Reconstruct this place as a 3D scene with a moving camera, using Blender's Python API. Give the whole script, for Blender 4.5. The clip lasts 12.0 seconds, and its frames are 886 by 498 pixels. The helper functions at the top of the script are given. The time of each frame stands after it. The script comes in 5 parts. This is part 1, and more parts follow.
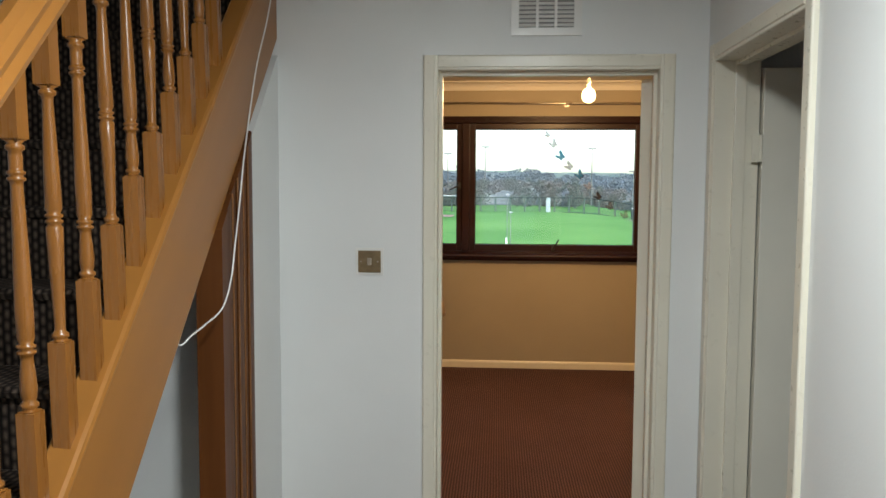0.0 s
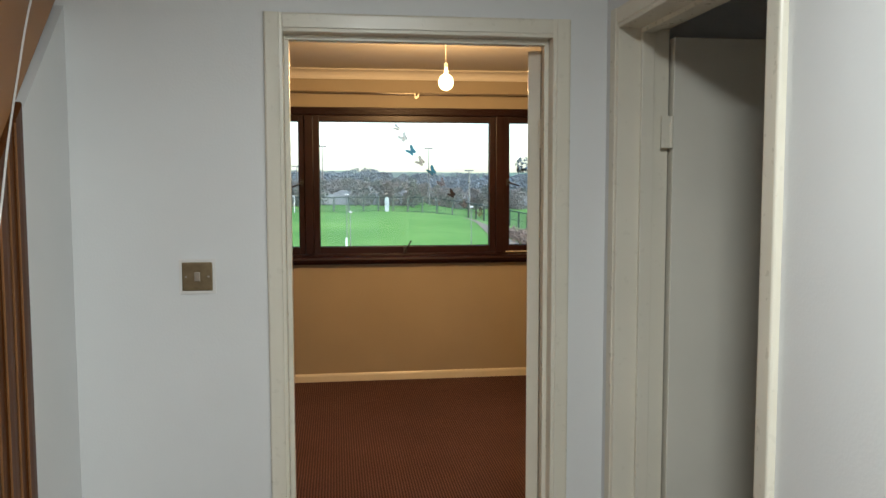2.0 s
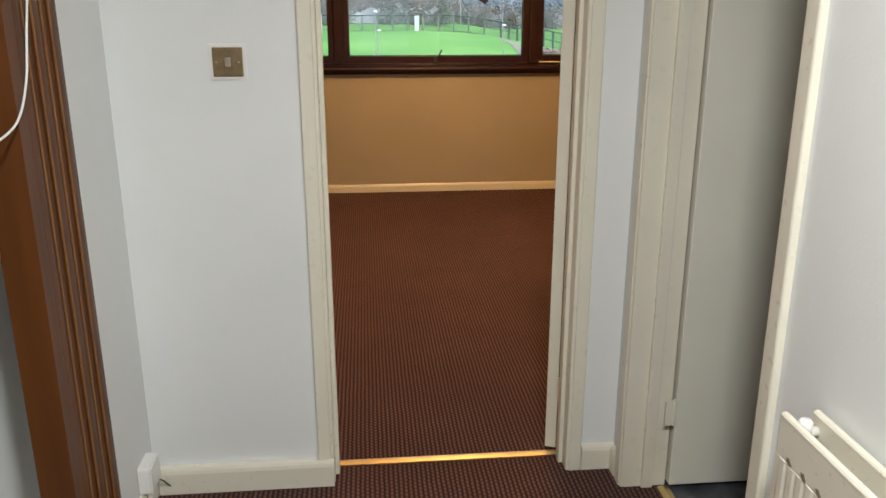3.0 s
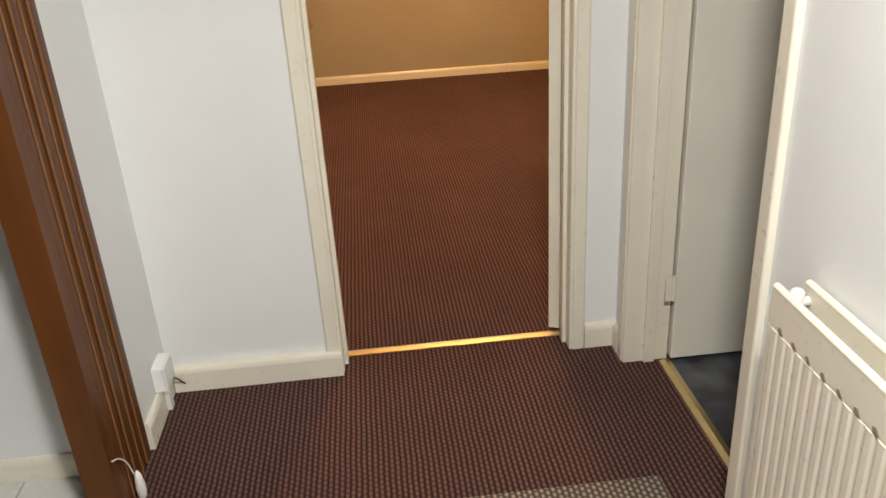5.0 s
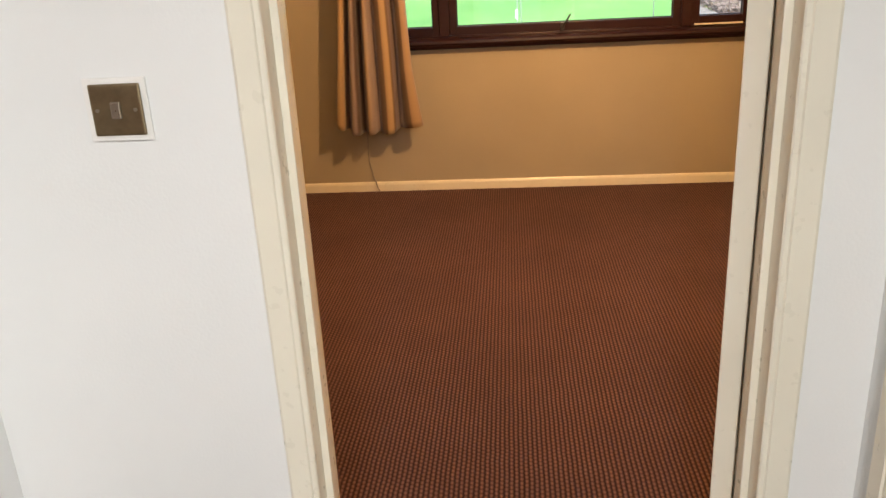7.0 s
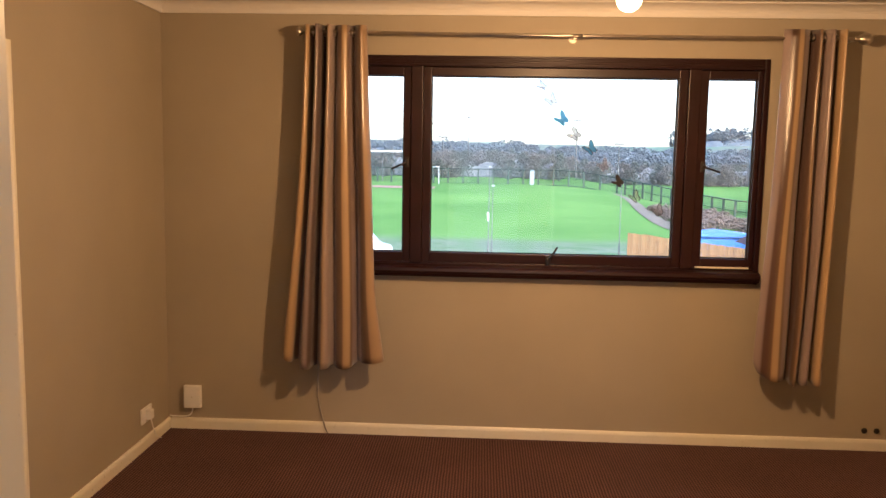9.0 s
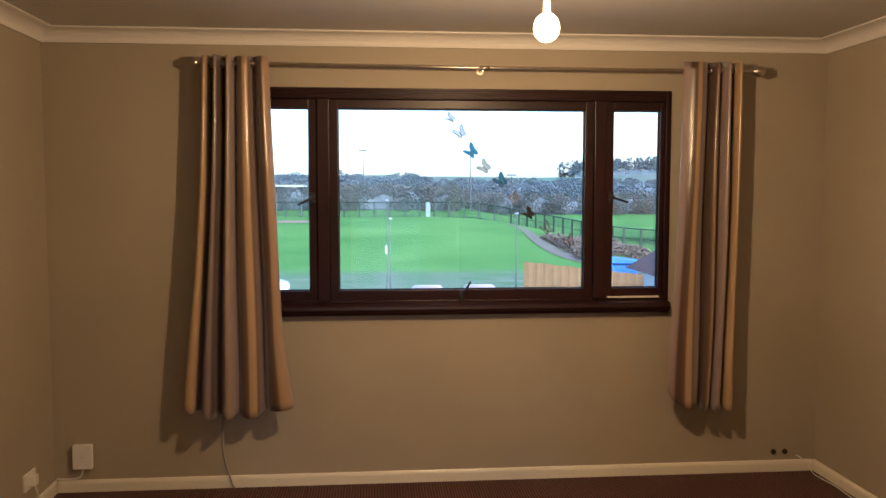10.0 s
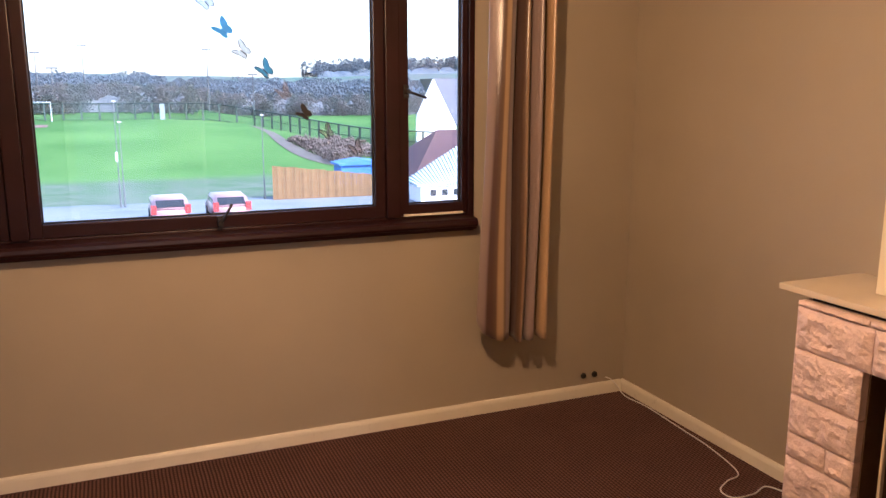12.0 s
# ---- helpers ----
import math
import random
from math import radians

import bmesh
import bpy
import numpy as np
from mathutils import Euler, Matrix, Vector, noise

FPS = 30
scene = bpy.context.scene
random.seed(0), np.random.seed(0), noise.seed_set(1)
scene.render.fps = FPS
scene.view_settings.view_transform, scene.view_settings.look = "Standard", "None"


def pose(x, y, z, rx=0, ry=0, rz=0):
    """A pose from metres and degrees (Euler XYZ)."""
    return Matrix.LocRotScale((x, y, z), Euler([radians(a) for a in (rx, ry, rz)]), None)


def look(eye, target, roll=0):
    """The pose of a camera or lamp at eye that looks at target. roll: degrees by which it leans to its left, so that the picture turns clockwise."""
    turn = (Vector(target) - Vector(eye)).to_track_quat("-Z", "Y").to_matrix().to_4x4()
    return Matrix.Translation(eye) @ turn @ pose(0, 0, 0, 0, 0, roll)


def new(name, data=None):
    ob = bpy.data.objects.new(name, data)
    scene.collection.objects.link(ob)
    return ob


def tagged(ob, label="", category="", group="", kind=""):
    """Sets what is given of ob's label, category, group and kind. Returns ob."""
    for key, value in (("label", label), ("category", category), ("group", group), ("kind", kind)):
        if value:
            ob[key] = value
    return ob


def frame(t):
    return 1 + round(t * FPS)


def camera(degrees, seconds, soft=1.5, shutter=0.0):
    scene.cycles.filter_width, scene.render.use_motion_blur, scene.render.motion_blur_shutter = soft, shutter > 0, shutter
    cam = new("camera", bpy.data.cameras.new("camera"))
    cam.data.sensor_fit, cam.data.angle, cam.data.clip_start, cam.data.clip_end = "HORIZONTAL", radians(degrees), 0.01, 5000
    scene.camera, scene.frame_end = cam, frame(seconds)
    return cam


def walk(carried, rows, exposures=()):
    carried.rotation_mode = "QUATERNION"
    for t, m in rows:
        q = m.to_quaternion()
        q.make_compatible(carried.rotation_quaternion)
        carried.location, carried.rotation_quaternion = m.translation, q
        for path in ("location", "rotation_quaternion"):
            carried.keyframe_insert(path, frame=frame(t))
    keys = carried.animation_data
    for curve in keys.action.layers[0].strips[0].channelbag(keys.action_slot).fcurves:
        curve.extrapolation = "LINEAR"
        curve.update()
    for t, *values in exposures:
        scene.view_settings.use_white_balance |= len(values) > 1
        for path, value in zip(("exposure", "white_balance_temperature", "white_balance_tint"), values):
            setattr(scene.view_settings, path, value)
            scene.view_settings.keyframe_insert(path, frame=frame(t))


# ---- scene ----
cam = camera(57.8, 12.0)
PATH = [
    (0, (0.256, -2.910, 1.645), (0.122, -0.920, 1.492), 0.3),
    (0.5, (0.241, -2.739, 1.673), (0.291, -0.740, 1.628), 1.5),
    (1, (0.223, -2.574, 1.675), (0.489, -0.592, 1.705), 1.5),
    (1.5, (0.207, -2.431, 1.650), (0.437, -0.444, 1.656), 0.2),
    (2, (0.181, -2.345, 1.624), (0.446, -0.368, 1.471), -0.1),
    (2.5, (0.128, -2.328, 1.582), (0.399, -0.368, 1.287), -0.5),
    (3, (0.175, -2.376, 1.525), (0.357, -0.471, 0.945), 0.0),
    (4.8, (0.228, -2.434, 1.495), (0.333, -0.637, 0.624), -2.6),
    (5, (0.217, -2.364, 1.520), (0.359, -0.554, 0.681), -3.4),
    (5.5, (0.259, -2.140, 1.547), (0.329, -0.307, 0.750), -2.8),
    (6, (0.382, -1.926, 1.546), (0.284, -0.054, 0.849), -2.9),
    (6.5, (0.413, -1.598, 1.547), (0.265, 0.274, 0.858), -2.8),
    (8.3, (0.380, -0.525, 1.679), (0.137, 1.386, 1.133), -3.8),
    (8.5, (0.390, -0.484, 1.683), (0.190, 1.450, 1.209), -2.5),
    (8.6, (0.391, -0.452, 1.690), (0.226, 1.509, 1.289), -1.3),
    (8.7, (0.385, -0.432, 1.695), (0.242, 1.526, 1.346), -0.4),
    (9, (0.350, -0.389, 1.691), (0.260, 1.597, 1.466), 1.0),
    (9.5, (0.300, -0.360, 1.697), (0.331, 1.638, 1.606), 1.3),
    (10, (0.268, -0.243, 1.697), (0.433, 1.745, 1.555), 0.0),
    (10.5, (0.285, -0.015, 1.666), (0.540, 1.954, 1.421), 0.2),
    (11, (0.278, 0.215, 1.672), (0.667, 2.147, 1.330), 1.2),
    (11.5, (0.317, 0.509, 1.662), (0.904, 2.384, 1.287), 1.6),
    (12, (0.314, 0.753, 1.662), (1.072, 2.564, 1.279), 0.0),
]
walk(cam, [(t, look(eye, target, roll)) for t, eye, target, roll in PATH],
     [(0, 1.97, 6350, 4), (1.5, 1.78, 6350, 4), (3, 2.3, 6600, 7), (4.8, 2.65, 6900, 10), (6, 2.65, 6900, 10), (6.5, 2.75, 6900, 10), (8.3, 2.9, 6300, 18), (9, 2.40, 6100, 16), (9.5, 2.15, 5650, 12), (10, 1.95, 5250, 7), (10.5, 2.15, 5350, 12), (11.5, 2.34, 5500, 18), (12, 2.32, 5550, 22)])

# ---- world, daylight and lamps ----
world = bpy.data.worlds.new("overcast_sky")
scene.world = world
world.use_nodes = True
wn = world.node_tree.nodes
sky = wn.new("ShaderNodeTexSky")
sky.sky_type, sky.sun_disc = "NISHITA", False
sky.sun_elevation, sky.sun_rotation = radians(32), radians(150)
sky.air_density, sky.dust_density, sky.ozone_density = 1.0, 2.2, 1.5
world.node_tree.links.new(sky.outputs[0], wn["Background"].inputs[0])
wn["Background"].inputs[1].default_value = 0.15
sun = new("sun", bpy.data.lights.new("sun", "SUN"))
sun.data.energy, sun.data.angle, sun.data.color = 1.35, radians(12), (0.84, 0.94, 1.0)
sun.matrix_world = look((20, -35, 30), (0, 0, 0))


def lamp(name, place, watts, colour, radius):
    ob = new(name, bpy.data.lights.new(name, "POINT"))
    ob.data.energy, ob.data.color, ob.data.shadow_soft_size = watts, colour, radius
    ob.location = place
    return ob


BULB = (0.850, 2.50, 2.255)
lamp("room_bulb_light", BULB, 25.0, (1.0, 0.572, 0.245), 0.035)
HALL_LAMP = (0.40, -2.15, 2.435)
hall_lamp = new("hall_lamp_light", bpy.data.lights.new("hall_lamp_light", "AREA"))
hall_lamp.data.shape, hall_lamp.data.size = "DISK", 0.24
hall_lamp.data.energy, hall_lamp.data.color = 11.3, (0.965, 0.985, 1.0)
hall_lamp.location = HALL_LAMP



# ---- materials ----
def mat(name, colour, rough=0.6, vary=0.12, scale=6.0, fine=90.0, bump=0.05, metal=0.0, stain=None, stain_scale=1.5, stretch=None, spec=0.5, lean=0.0):
    """A surface with broad and fine variation of colour, roughness and relief, in metres."""
    m = bpy.data.materials.new(name)
    m.use_nodes = True
    t, n, l = m.node_tree, m.node_tree.nodes, m.node_tree.links
    b = n["Principled BSDF"]
    b.inputs["Metallic"].default_value = metal
    b.inputs["Specular IOR Level"].default_value = spec
    co = n.new("ShaderNodeTexCoord")
    src = co.outputs["Object"]
    if lean:
        tilt = n.new("ShaderNodeMapping")
        tilt.inputs["Rotation"].default_value = (radians(lean), 0, 0)
        l.new(src, tilt.inputs[0])
        src = tilt.outputs[0]
    if stretch:
        mp = n.new("ShaderNodeMapping")
        mp.inputs["Scale"].default_value = stretch
        l.new(src, mp.inputs[0])
        src = mp.outputs[0]
    big, small = n.new("ShaderNodeTexNoise"), n.new("ShaderNodeTexNoise")
    big.inputs["Scale"].default_value, small.inputs["Scale"].default_value = scale, fine
    big.inputs["Detail"].default_value, small.inputs["Detail"].default_value = 5, 3
    l.new(src, big.inputs["Vector"]), l.new(src, small.inputs["Vector"])
    ramp = n.new("ShaderNodeValToRGB")
    ramp.color_ramp.elements[0].position, ramp.color_ramp.elements[1].position = 0.3, 0.7
    ramp.color_ramp.elements[0].color = (*[c * (1 - vary) for c in colour], 1)
    ramp.color_ramp.elements[1].color = (*[min(1, c * (1 + vary)) for c in colour], 1)
    l.new(big.outputs["Fac"], ramp.inputs[0])
    out = ramp.outputs[0]
    if stain:
        sn = n.new("ShaderNodeTexNoise")
        sn.inputs["Scale"].default_value, sn.inputs["Detail"].default_value = stain_scale, 8
        l.new(src, sn.inputs["Vector"])
        sr = n.new("ShaderNodeMapRange")
        sr.inputs[1].default_value, sr.inputs[2].default_value, sr.inputs[4].default_value = 0.55, 0.72, 0.6
        l.new(sn.outputs["Fac"], sr.inputs[0])
        mx = n.new("ShaderNodeMix")
        mx.data_type = "RGBA"
        l.new(sr.outputs[0], mx.inputs[0]), l.new(out, mx.inputs[6])
        mx.inputs[7].default_value = (*stain, 1)
        out = mx.outputs[2]
    l.new(out, b.inputs["Base Color"])
    rr = n.new("ShaderNodeMapRange")
    rr.inputs[3].default_value, rr.inputs[4].default_value = max(0.03, rough - 0.08), min(1, rough + 0.08)
    l.new(small.outputs["Fac"], rr.inputs[0]), l.new(rr.outputs[0], b.inputs["Roughness"])
    if bump:
        bp = n.new("ShaderNodeBump")
        bp.inputs["Strength"].default_value, bp.inputs["Distance"].default_value = bump, 0.01
        l.new(small.outputs["Fac"], bp.inputs["Height"]), l.new(bp.outputs[0], b.inputs["Normal"])
    return m


HALL_PAINT = mat("white_wall_paint", (0.785, 0.795, 0.785), 0.55, 0.025, 2.0, 160, 0.06)
ROOM_PAINT = mat("grey_beige_wall_paint", (0.385, 0.335, 0.250), 0.6, 0.05, 1.6, 150, 0.06)
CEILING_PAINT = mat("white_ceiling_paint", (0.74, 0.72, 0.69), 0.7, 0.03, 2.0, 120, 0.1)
# the white ceiling darkened in colour to weaken the room's bounced light
ROOM_CEILING = mat("dimmed_white_ceiling_paint", (0.58, 0.56, 0.52), 0.7, 0.03, 2.0, 120, 0.1)
GLOSS = mat("cream_gloss_paint", (0.78, 0.74, 0.62), 0.3, 0.025, 5.0, 40, 0.02, stain=(0.75, 0.70, 0.57), stain_scale=3)
LEAF_PAINT = mat("grey_white_door_paint", (0.76, 0.735, 0.64), 0.4, 0.03, 4.0, 60, 0.04)
WHITE_PLASTIC = mat("white_plastic", (0.80, 0.79, 0.76), 0.3, 0.02, 20, 200, 0.0)
PINE = mat("varnished_pine", (0.235, 0.090, 0.016), 0.28, 0.2, 14.0, 60, 0.02, stretch=(1, 1, 0.08), spec=0.4)
RAIL_PINE = mat("varnished_pine_string", (0.31, 0.130, 0.027), 0.30, 0.08, 6.0, 9, 0.0, spec=0.35, stretch=(1.0, 0.07, 1.0), lean=-44.6)
FOLD_WOOD = mat("reddish_varnished_wood", (0.105, 0.035, 0.009), 0.42, 0.25, 18.0, 90, 0.03, stretch=(1, 1, 0.06), spec=0.22)
DARK_WOOD = mat("dark_stained_window_wood", (0.021, 0.0058, 0.0062), 0.36, 0.3, 6.0, 30, 0.0, stretch=(0.15, 1, 1), spec=0.32)
BRASS = mat("worn_brass", (0.74, 0.58, 0.30), 0.36, 0.06, 20, 120, 0.05, metal=1.0)
NICKEL = mat("brushed_nickel", (0.55, 0.50, 0.43), 0.3, 0.1, 20, 200, 0.02, metal=1.0)
DARK_METAL = mat("dark_metal", (0.05, 0.045, 0.04), 0.4, 0.2, 30, 200, 0.02, metal=0.6)
BLACK = mat("black_void", (0.015, 0.013, 0.012), 0.7, 0.2, 20, 100, 0.0)
RAD_PAINT = mat("cream_radiator_enamel", (0.74, 0.69, 0.58), 0.3, 0.03, 6.0, 60, 0.02)


def carpet(name, dark, light, pitch=0.0158, dash=0.021, steep=0.0, runs=0.45, sheen=0.0):
    """Ribbed loop pile: pale loops in rows along y, each row set off against the next."""
    m = bpy.data.materials.new(name)
    m.use_nodes = True
    n, l = m.node_tree.nodes, m.node_tree.links
    b = n["Principled BSDF"]
    b.inputs["Roughness"].default_value = 0.95
    b.inputs["Specular IOR Level"].default_value = 0.15
    b.inputs["Sheen Weight"].default_value, b.inputs["Sheen Roughness"].default_value = sheen, 0.45
    b.inputs["Sheen Tint"].default_value = (0.85, 0.55, 0.5, 1)
    co, sp = n.new("ShaderNodeTexCoord"), n.new("ShaderNodeSeparateXYZ")
    l.new(co.outputs["Object"], sp.inputs[0])

    def calc(op, a, c=0.0, d=0.0):
        q = n.new("ShaderNodeMath")
        q.operation = op
        for k, v in enumerate((a, c, d)):
            if isinstance(v, float):
                q.inputs[k].default_value = v
            else:
                l.new(v, q.inputs[k])
        return q.outputs[0]

    warp = n.new("ShaderNodeTexNoise")
    warp.inputs["Scale"].default_value = 9.0
    l.new(co.outputs["Object"], warp.inputs["Vector"])
    u = calc("DIVIDE", calc("MULTIPLY_ADD", warp.outputs["Fac"], 0.006, sp.outputs[0]), pitch)
    row = calc("FLOOR", u)
    rib = calc("SINE", calc("MULTIPLY", calc("FRACT", u), math.pi))
    v = calc("MULTIPLY_ADD", row, 0.5, calc("DIVIDE", calc("ADD", sp.outputs[1], calc("MULTIPLY", sp.outputs[2], steep)), dash))
    loop = calc("SINE", calc("MULTIPLY", calc("FRACT", v), math.pi))
    tuft = n.new("ShaderNodeTexNoise")
    tuft.inputs["Scale"].default_value, tuft.inputs["Detail"].default_value = 260.0, 2
    l.new(co.outputs["Object"], tuft.inputs["Vector"])
    height = calc("MULTIPLY", rib, calc("MULTIPLY_ADD", loop, 0.5, 0.5))
    knot = calc("MULTIPLY_ADD", calc("POWER", loop, 1.5), 1.0 - runs, runs)
    mask = calc("SMOOTH_MIN", calc("MULTIPLY", calc("POWER", rib, 1.8), knot), 1.0, 0.1)
    mask = calc("MULTIPLY", mask, calc("MULTIPLY_ADD", tuft.outputs["Fac"], 0.9, 0.45))
    wear = n.new("ShaderNodeTexNoise")
    wear.inputs["Scale"].default_value, wear.inputs["Detail"].default_value = 2.2, 6
    l.new(co.outputs["Object"], wear.inputs["Vector"])
    mask = calc("MULTIPLY", mask, calc("MULTIPLY_ADD", wear.outputs["Fac"], 0.7, 0.5))
    mx = n.new("ShaderNodeMix")
    mx.data_type = "RGBA"
    l.new(mask, mx.inputs[0])
    mx.inputs[6].default_value, mx.inputs[7].default_value = (*dark, 1), (*light, 1)
    l.new(mx.outputs[2], b.inputs["Base Color"])
    bp = n.new("ShaderNodeBump")
    bp.inputs["Strength"].default_value, bp.inputs["Distance"].default_value = 0.7, 0.006
    l.new(height, bp.inputs["Height"]), l.new(bp.outputs[0], b.inputs["Normal"])
    return m


CARPET = carpet("ribbed_burgundy_carpet", (0.015, 0.0056, 0.0056), (0.208, 0.104, 0.081), sheen=0.13)
STAIR_CARPET = carpet("dark_flecked_stair_carpet", (0.010, 0.007, 0.006), (0.13, 0.095, 0.07), 0.019, 0.03, 1.0, 0.1)
MAT_PILE = carpet("grey_flecked_mat", (0.07, 0.045, 0.035), (0.42, 0.36, 0.28), runs=0.1)


# ---- building helpers ----
def box(bm, x0, y0, z0, x1, y1, z1, bevel=0.0, seg=2):
    v = [bm.verts.new((x, y, z)) for x in (x0, x1) for y in (y0, y1) for z in (z0, z1)]
    f = [bm.faces.new([v[i] for i in q]) for q in ((0, 1, 3, 2), (4, 6, 7, 5), (0, 4, 5, 1), (2, 3, 7, 6), (0, 2, 6, 4), (1, 5, 7, 3))]
    if bevel:
        bmesh.ops.bevel(bm, geom=list({e for q in f for e in q.edges}), offset=bevel, segments=seg, affect="EDGES", profile=0.6)
    return bm


def boxes(*sizes, bevel=0.0):
    bm = bmesh.new()
    for s in sizes:
        box(bm, *s, bevel=bevel)
    return bm


def prism(bm, outline, axis, a, b):
    """An outline of two coordinates drawn out along an axis from a to b."""
    def at(p, w):
        q = list(p)
        q.insert(axis, w)
        return q
    low, high = [bm.verts.new(at(p, a)) for p in outline], [bm.verts.new(at(p, b)) for p in outline]
    bm.faces.new(low), bm.faces.new(high[::-1])
    for i in range(len(outline)):
        j = (i + 1) % len(outline)
        bm.faces.new((low[i], high[i], high[j], low[j]))
    bmesh.ops.recalc_face_normals(bm, faces=bm.faces)
    return bm


def lathe(bm, profile, x, y, z=0.0, n=16, axis="z"):
    rings = []
    for r, h in profile:
        ring = []
        for i in range(n):
            a = 2 * math.pi * i / n
            c, s = r * math.cos(a), r * math.sin(a)
            ring.append(bm.verts.new((x + c, y + s, z + h) if axis == "z" else (x + h, y + c, z + s) if axis == "x" else (x + c, y + h, z + s)))
        rings.append(ring)
    for p, q in zip(rings, rings[1:]):
        for i in range(n):
            bm.faces.new((p[i], p[(i + 1) % n], q[(i + 1) % n], q[i]))
    bm.faces.new(rings[0][::-1]), bm.faces.new(rings[-1])
    bmesh.ops.recalc_face_normals(bm, faces=bm.faces)
    return bm


def tube(bm, points, r, n=8):
    """A round bar, cord or cable along points."""
    pts = [Vector(p) for p in points]
    rings = []
    for i, p in enumerate(pts):
        d = (pts[min(i + 1, len(pts) - 1)] - pts[max(i - 1, 0)]).normalized()
        side = d.cross(Vector((0.31, 0.17, 0.93))).normalized()
        up = side.cross(d)
        rings.append([bm.verts.new(p + r * (math.cos(2 * math.pi * k / n) * side + math.sin(2 * math.pi * k / n) * up)) for k in range(n)])
    for p, q in zip(rings, rings[1:]):
        for k in range(n):
            bm.faces.new((p[k], p[(k + 1) % n], q[(k + 1) % n], q[k]))
    bm.faces.new(rings[0][::-1]), bm.faces.new(rings[-1])
    bmesh.ops.recalc_face_normals(bm, faces=bm.faces)
    return bm


def smooth_path(points, steps=8):
    """Points on a smooth line through the given ones."""
    p = [Vector(points[0])] + [Vector(q) for q in points] + [Vector(points[-1])]
    out = []
    for a, b, c, d in zip(p, p[1:], p[2:], p[3:]):
        for k in range(steps):
            t = k / steps
            out.append(0.5 * (2 * b + (c - a) * t + (2 * a - 5 * b + 4 * c - d) * t * t + (3 * b - a - 3 * c + d) * t ** 3))
    return out + [Vector(points[-1])]


def mesh(name, bm, material, soft=False):
    me = bpy.data.meshes.new(name)
    for f in bm.faces:
        f.smooth = soft
    bm.to_mesh(me)
    bm.free()
    me.materials.append(material)
    return me


def piece(name, bm, material, label="", category="", kind="", group="", soft=False):
    """A top-level thing, or a piece of the setting, of one mesh."""
    return tagged(new(name, mesh(name, bm, material, soft)), label, category, group, kind)


def thing(name, base, label, category, group="", kind=""):
    ob = new(name)
    ob.location, ob.empty_display_size = base, 0.1
    return tagged(ob, label, category, group, kind)


def part(name, bm, material, parent, label="", soft=False):
    """One mesh under a thing or under a part, given in the world's metres."""
    ob = new(name, mesh(name, bm, material, soft))
    ob.parent = parent
    base = Vector(parent.location) if parent.type == "EMPTY" else Vector((0, 0, 0))
    ob.matrix_parent_inverse = Matrix.Translation(-base)
    return tagged(ob, label)


# ---- the shell: hall ----
LX, RX, HALL_TOP = -0.545, 0.990, 2.49
DX0, DX1, DZ = 0.040, 0.822, 2.062
RL, RR, RF, RB, RTOP = -1.55, 2.93, 4.36, 0.12, 2.585
SY0, SY1, SZ = -0.920, -0.128, 2.072
piece("floor_hall", boxes((LX - 0.01, -4.2, -0.12, 1.112, 0.10, 0.0)), CARPET, kind="structure")
piece("floor_room", boxes((RL - 0.1, 0.10, -0.12, RR + 0.1, RF + 0.1, 0.0)), CARPET, kind="structure")
piece("wall_hall_end", boxes((-1.62, 0, 0, -0.6, 0.06, 2.13), (-0.6, 0, 0, DX0 - 0.03, 0.06, 4.2), (DX1 + 0.03, 0, 0, 2.6, 0.06, 4.2), (DX0 - 0.03, 0, DZ + 0.03, DX1 + 0.03, 0.06, 4.2)), HALL_PAINT, kind="structure")
piece("wall_room_door_side", boxes((RL - 0.1, 0.06, 0, -0.6, RB, 2.13), (-0.6, 0.06, 0, DX0 - 0.03, RB, RTOP + 0.1), (DX1 + 0.03, 0.06, 0, RR + 0.1, RB, RTOP + 0.1),
                                   (DX0 - 0.03, 0.06, DZ + 0.03, DX1 + 0.03, RB, RTOP + 0.1)), ROOM_PAINT, kind="structure")
piece("wall_hall_side", boxes((RX, SY1 + 0.03, 0, 1.13, -0.0005, HALL_TOP), (RX, -4.2, 0, 1.13, SY0 - 0.03, HALL_TOP), (RX, SY0 - 0.03, SZ + 0.03, 1.13, SY1 + 0.03, HALL_TOP)),
      HALL_PAINT, kind="structure")
piece("wall_hall_stair_side", prism(bmesh.new(), [(-0.0005, 0.0), (-0.333, 0.0), (-0.333, 1.80), (-0.0005, 2.12)], 0, LX - 0.06, LX), HALL_PAINT, kind="structure")
piece("wall_under_stairs", boxes((-1.52, -0.40, 0, LX - 0.075, -0.34, 1.55)), HALL_PAINT, kind="structure")
piece("wall_stair_side", boxes((-1.62, -4.2, 0, -1.52, -0.0005, 4.2), (-1.62, 0.0, 2.14, -1.52, 2.0, 4.2), (-1.52, 2.0, 2.7, -0.6, 2.1, 4.2)), HALL_PAINT, kind="structure")
piece("wall_hall_back", boxes((-1.62, -4.3, 0, 2.6, -4.2, 4.2)), HALL_PAINT, kind="structure")
piece("ceiling_hall", boxes((-0.6, -4.2, HALL_TOP, 1.13, 0, HALL_TOP + 0.1)), CEILING_PAINT, kind="structure")
piece("ceiling_stairwell", boxes((-1.62, -4.2, 4.2, -0.5, 2.1, 4.3)), CEILING_PAINT, kind="structure")
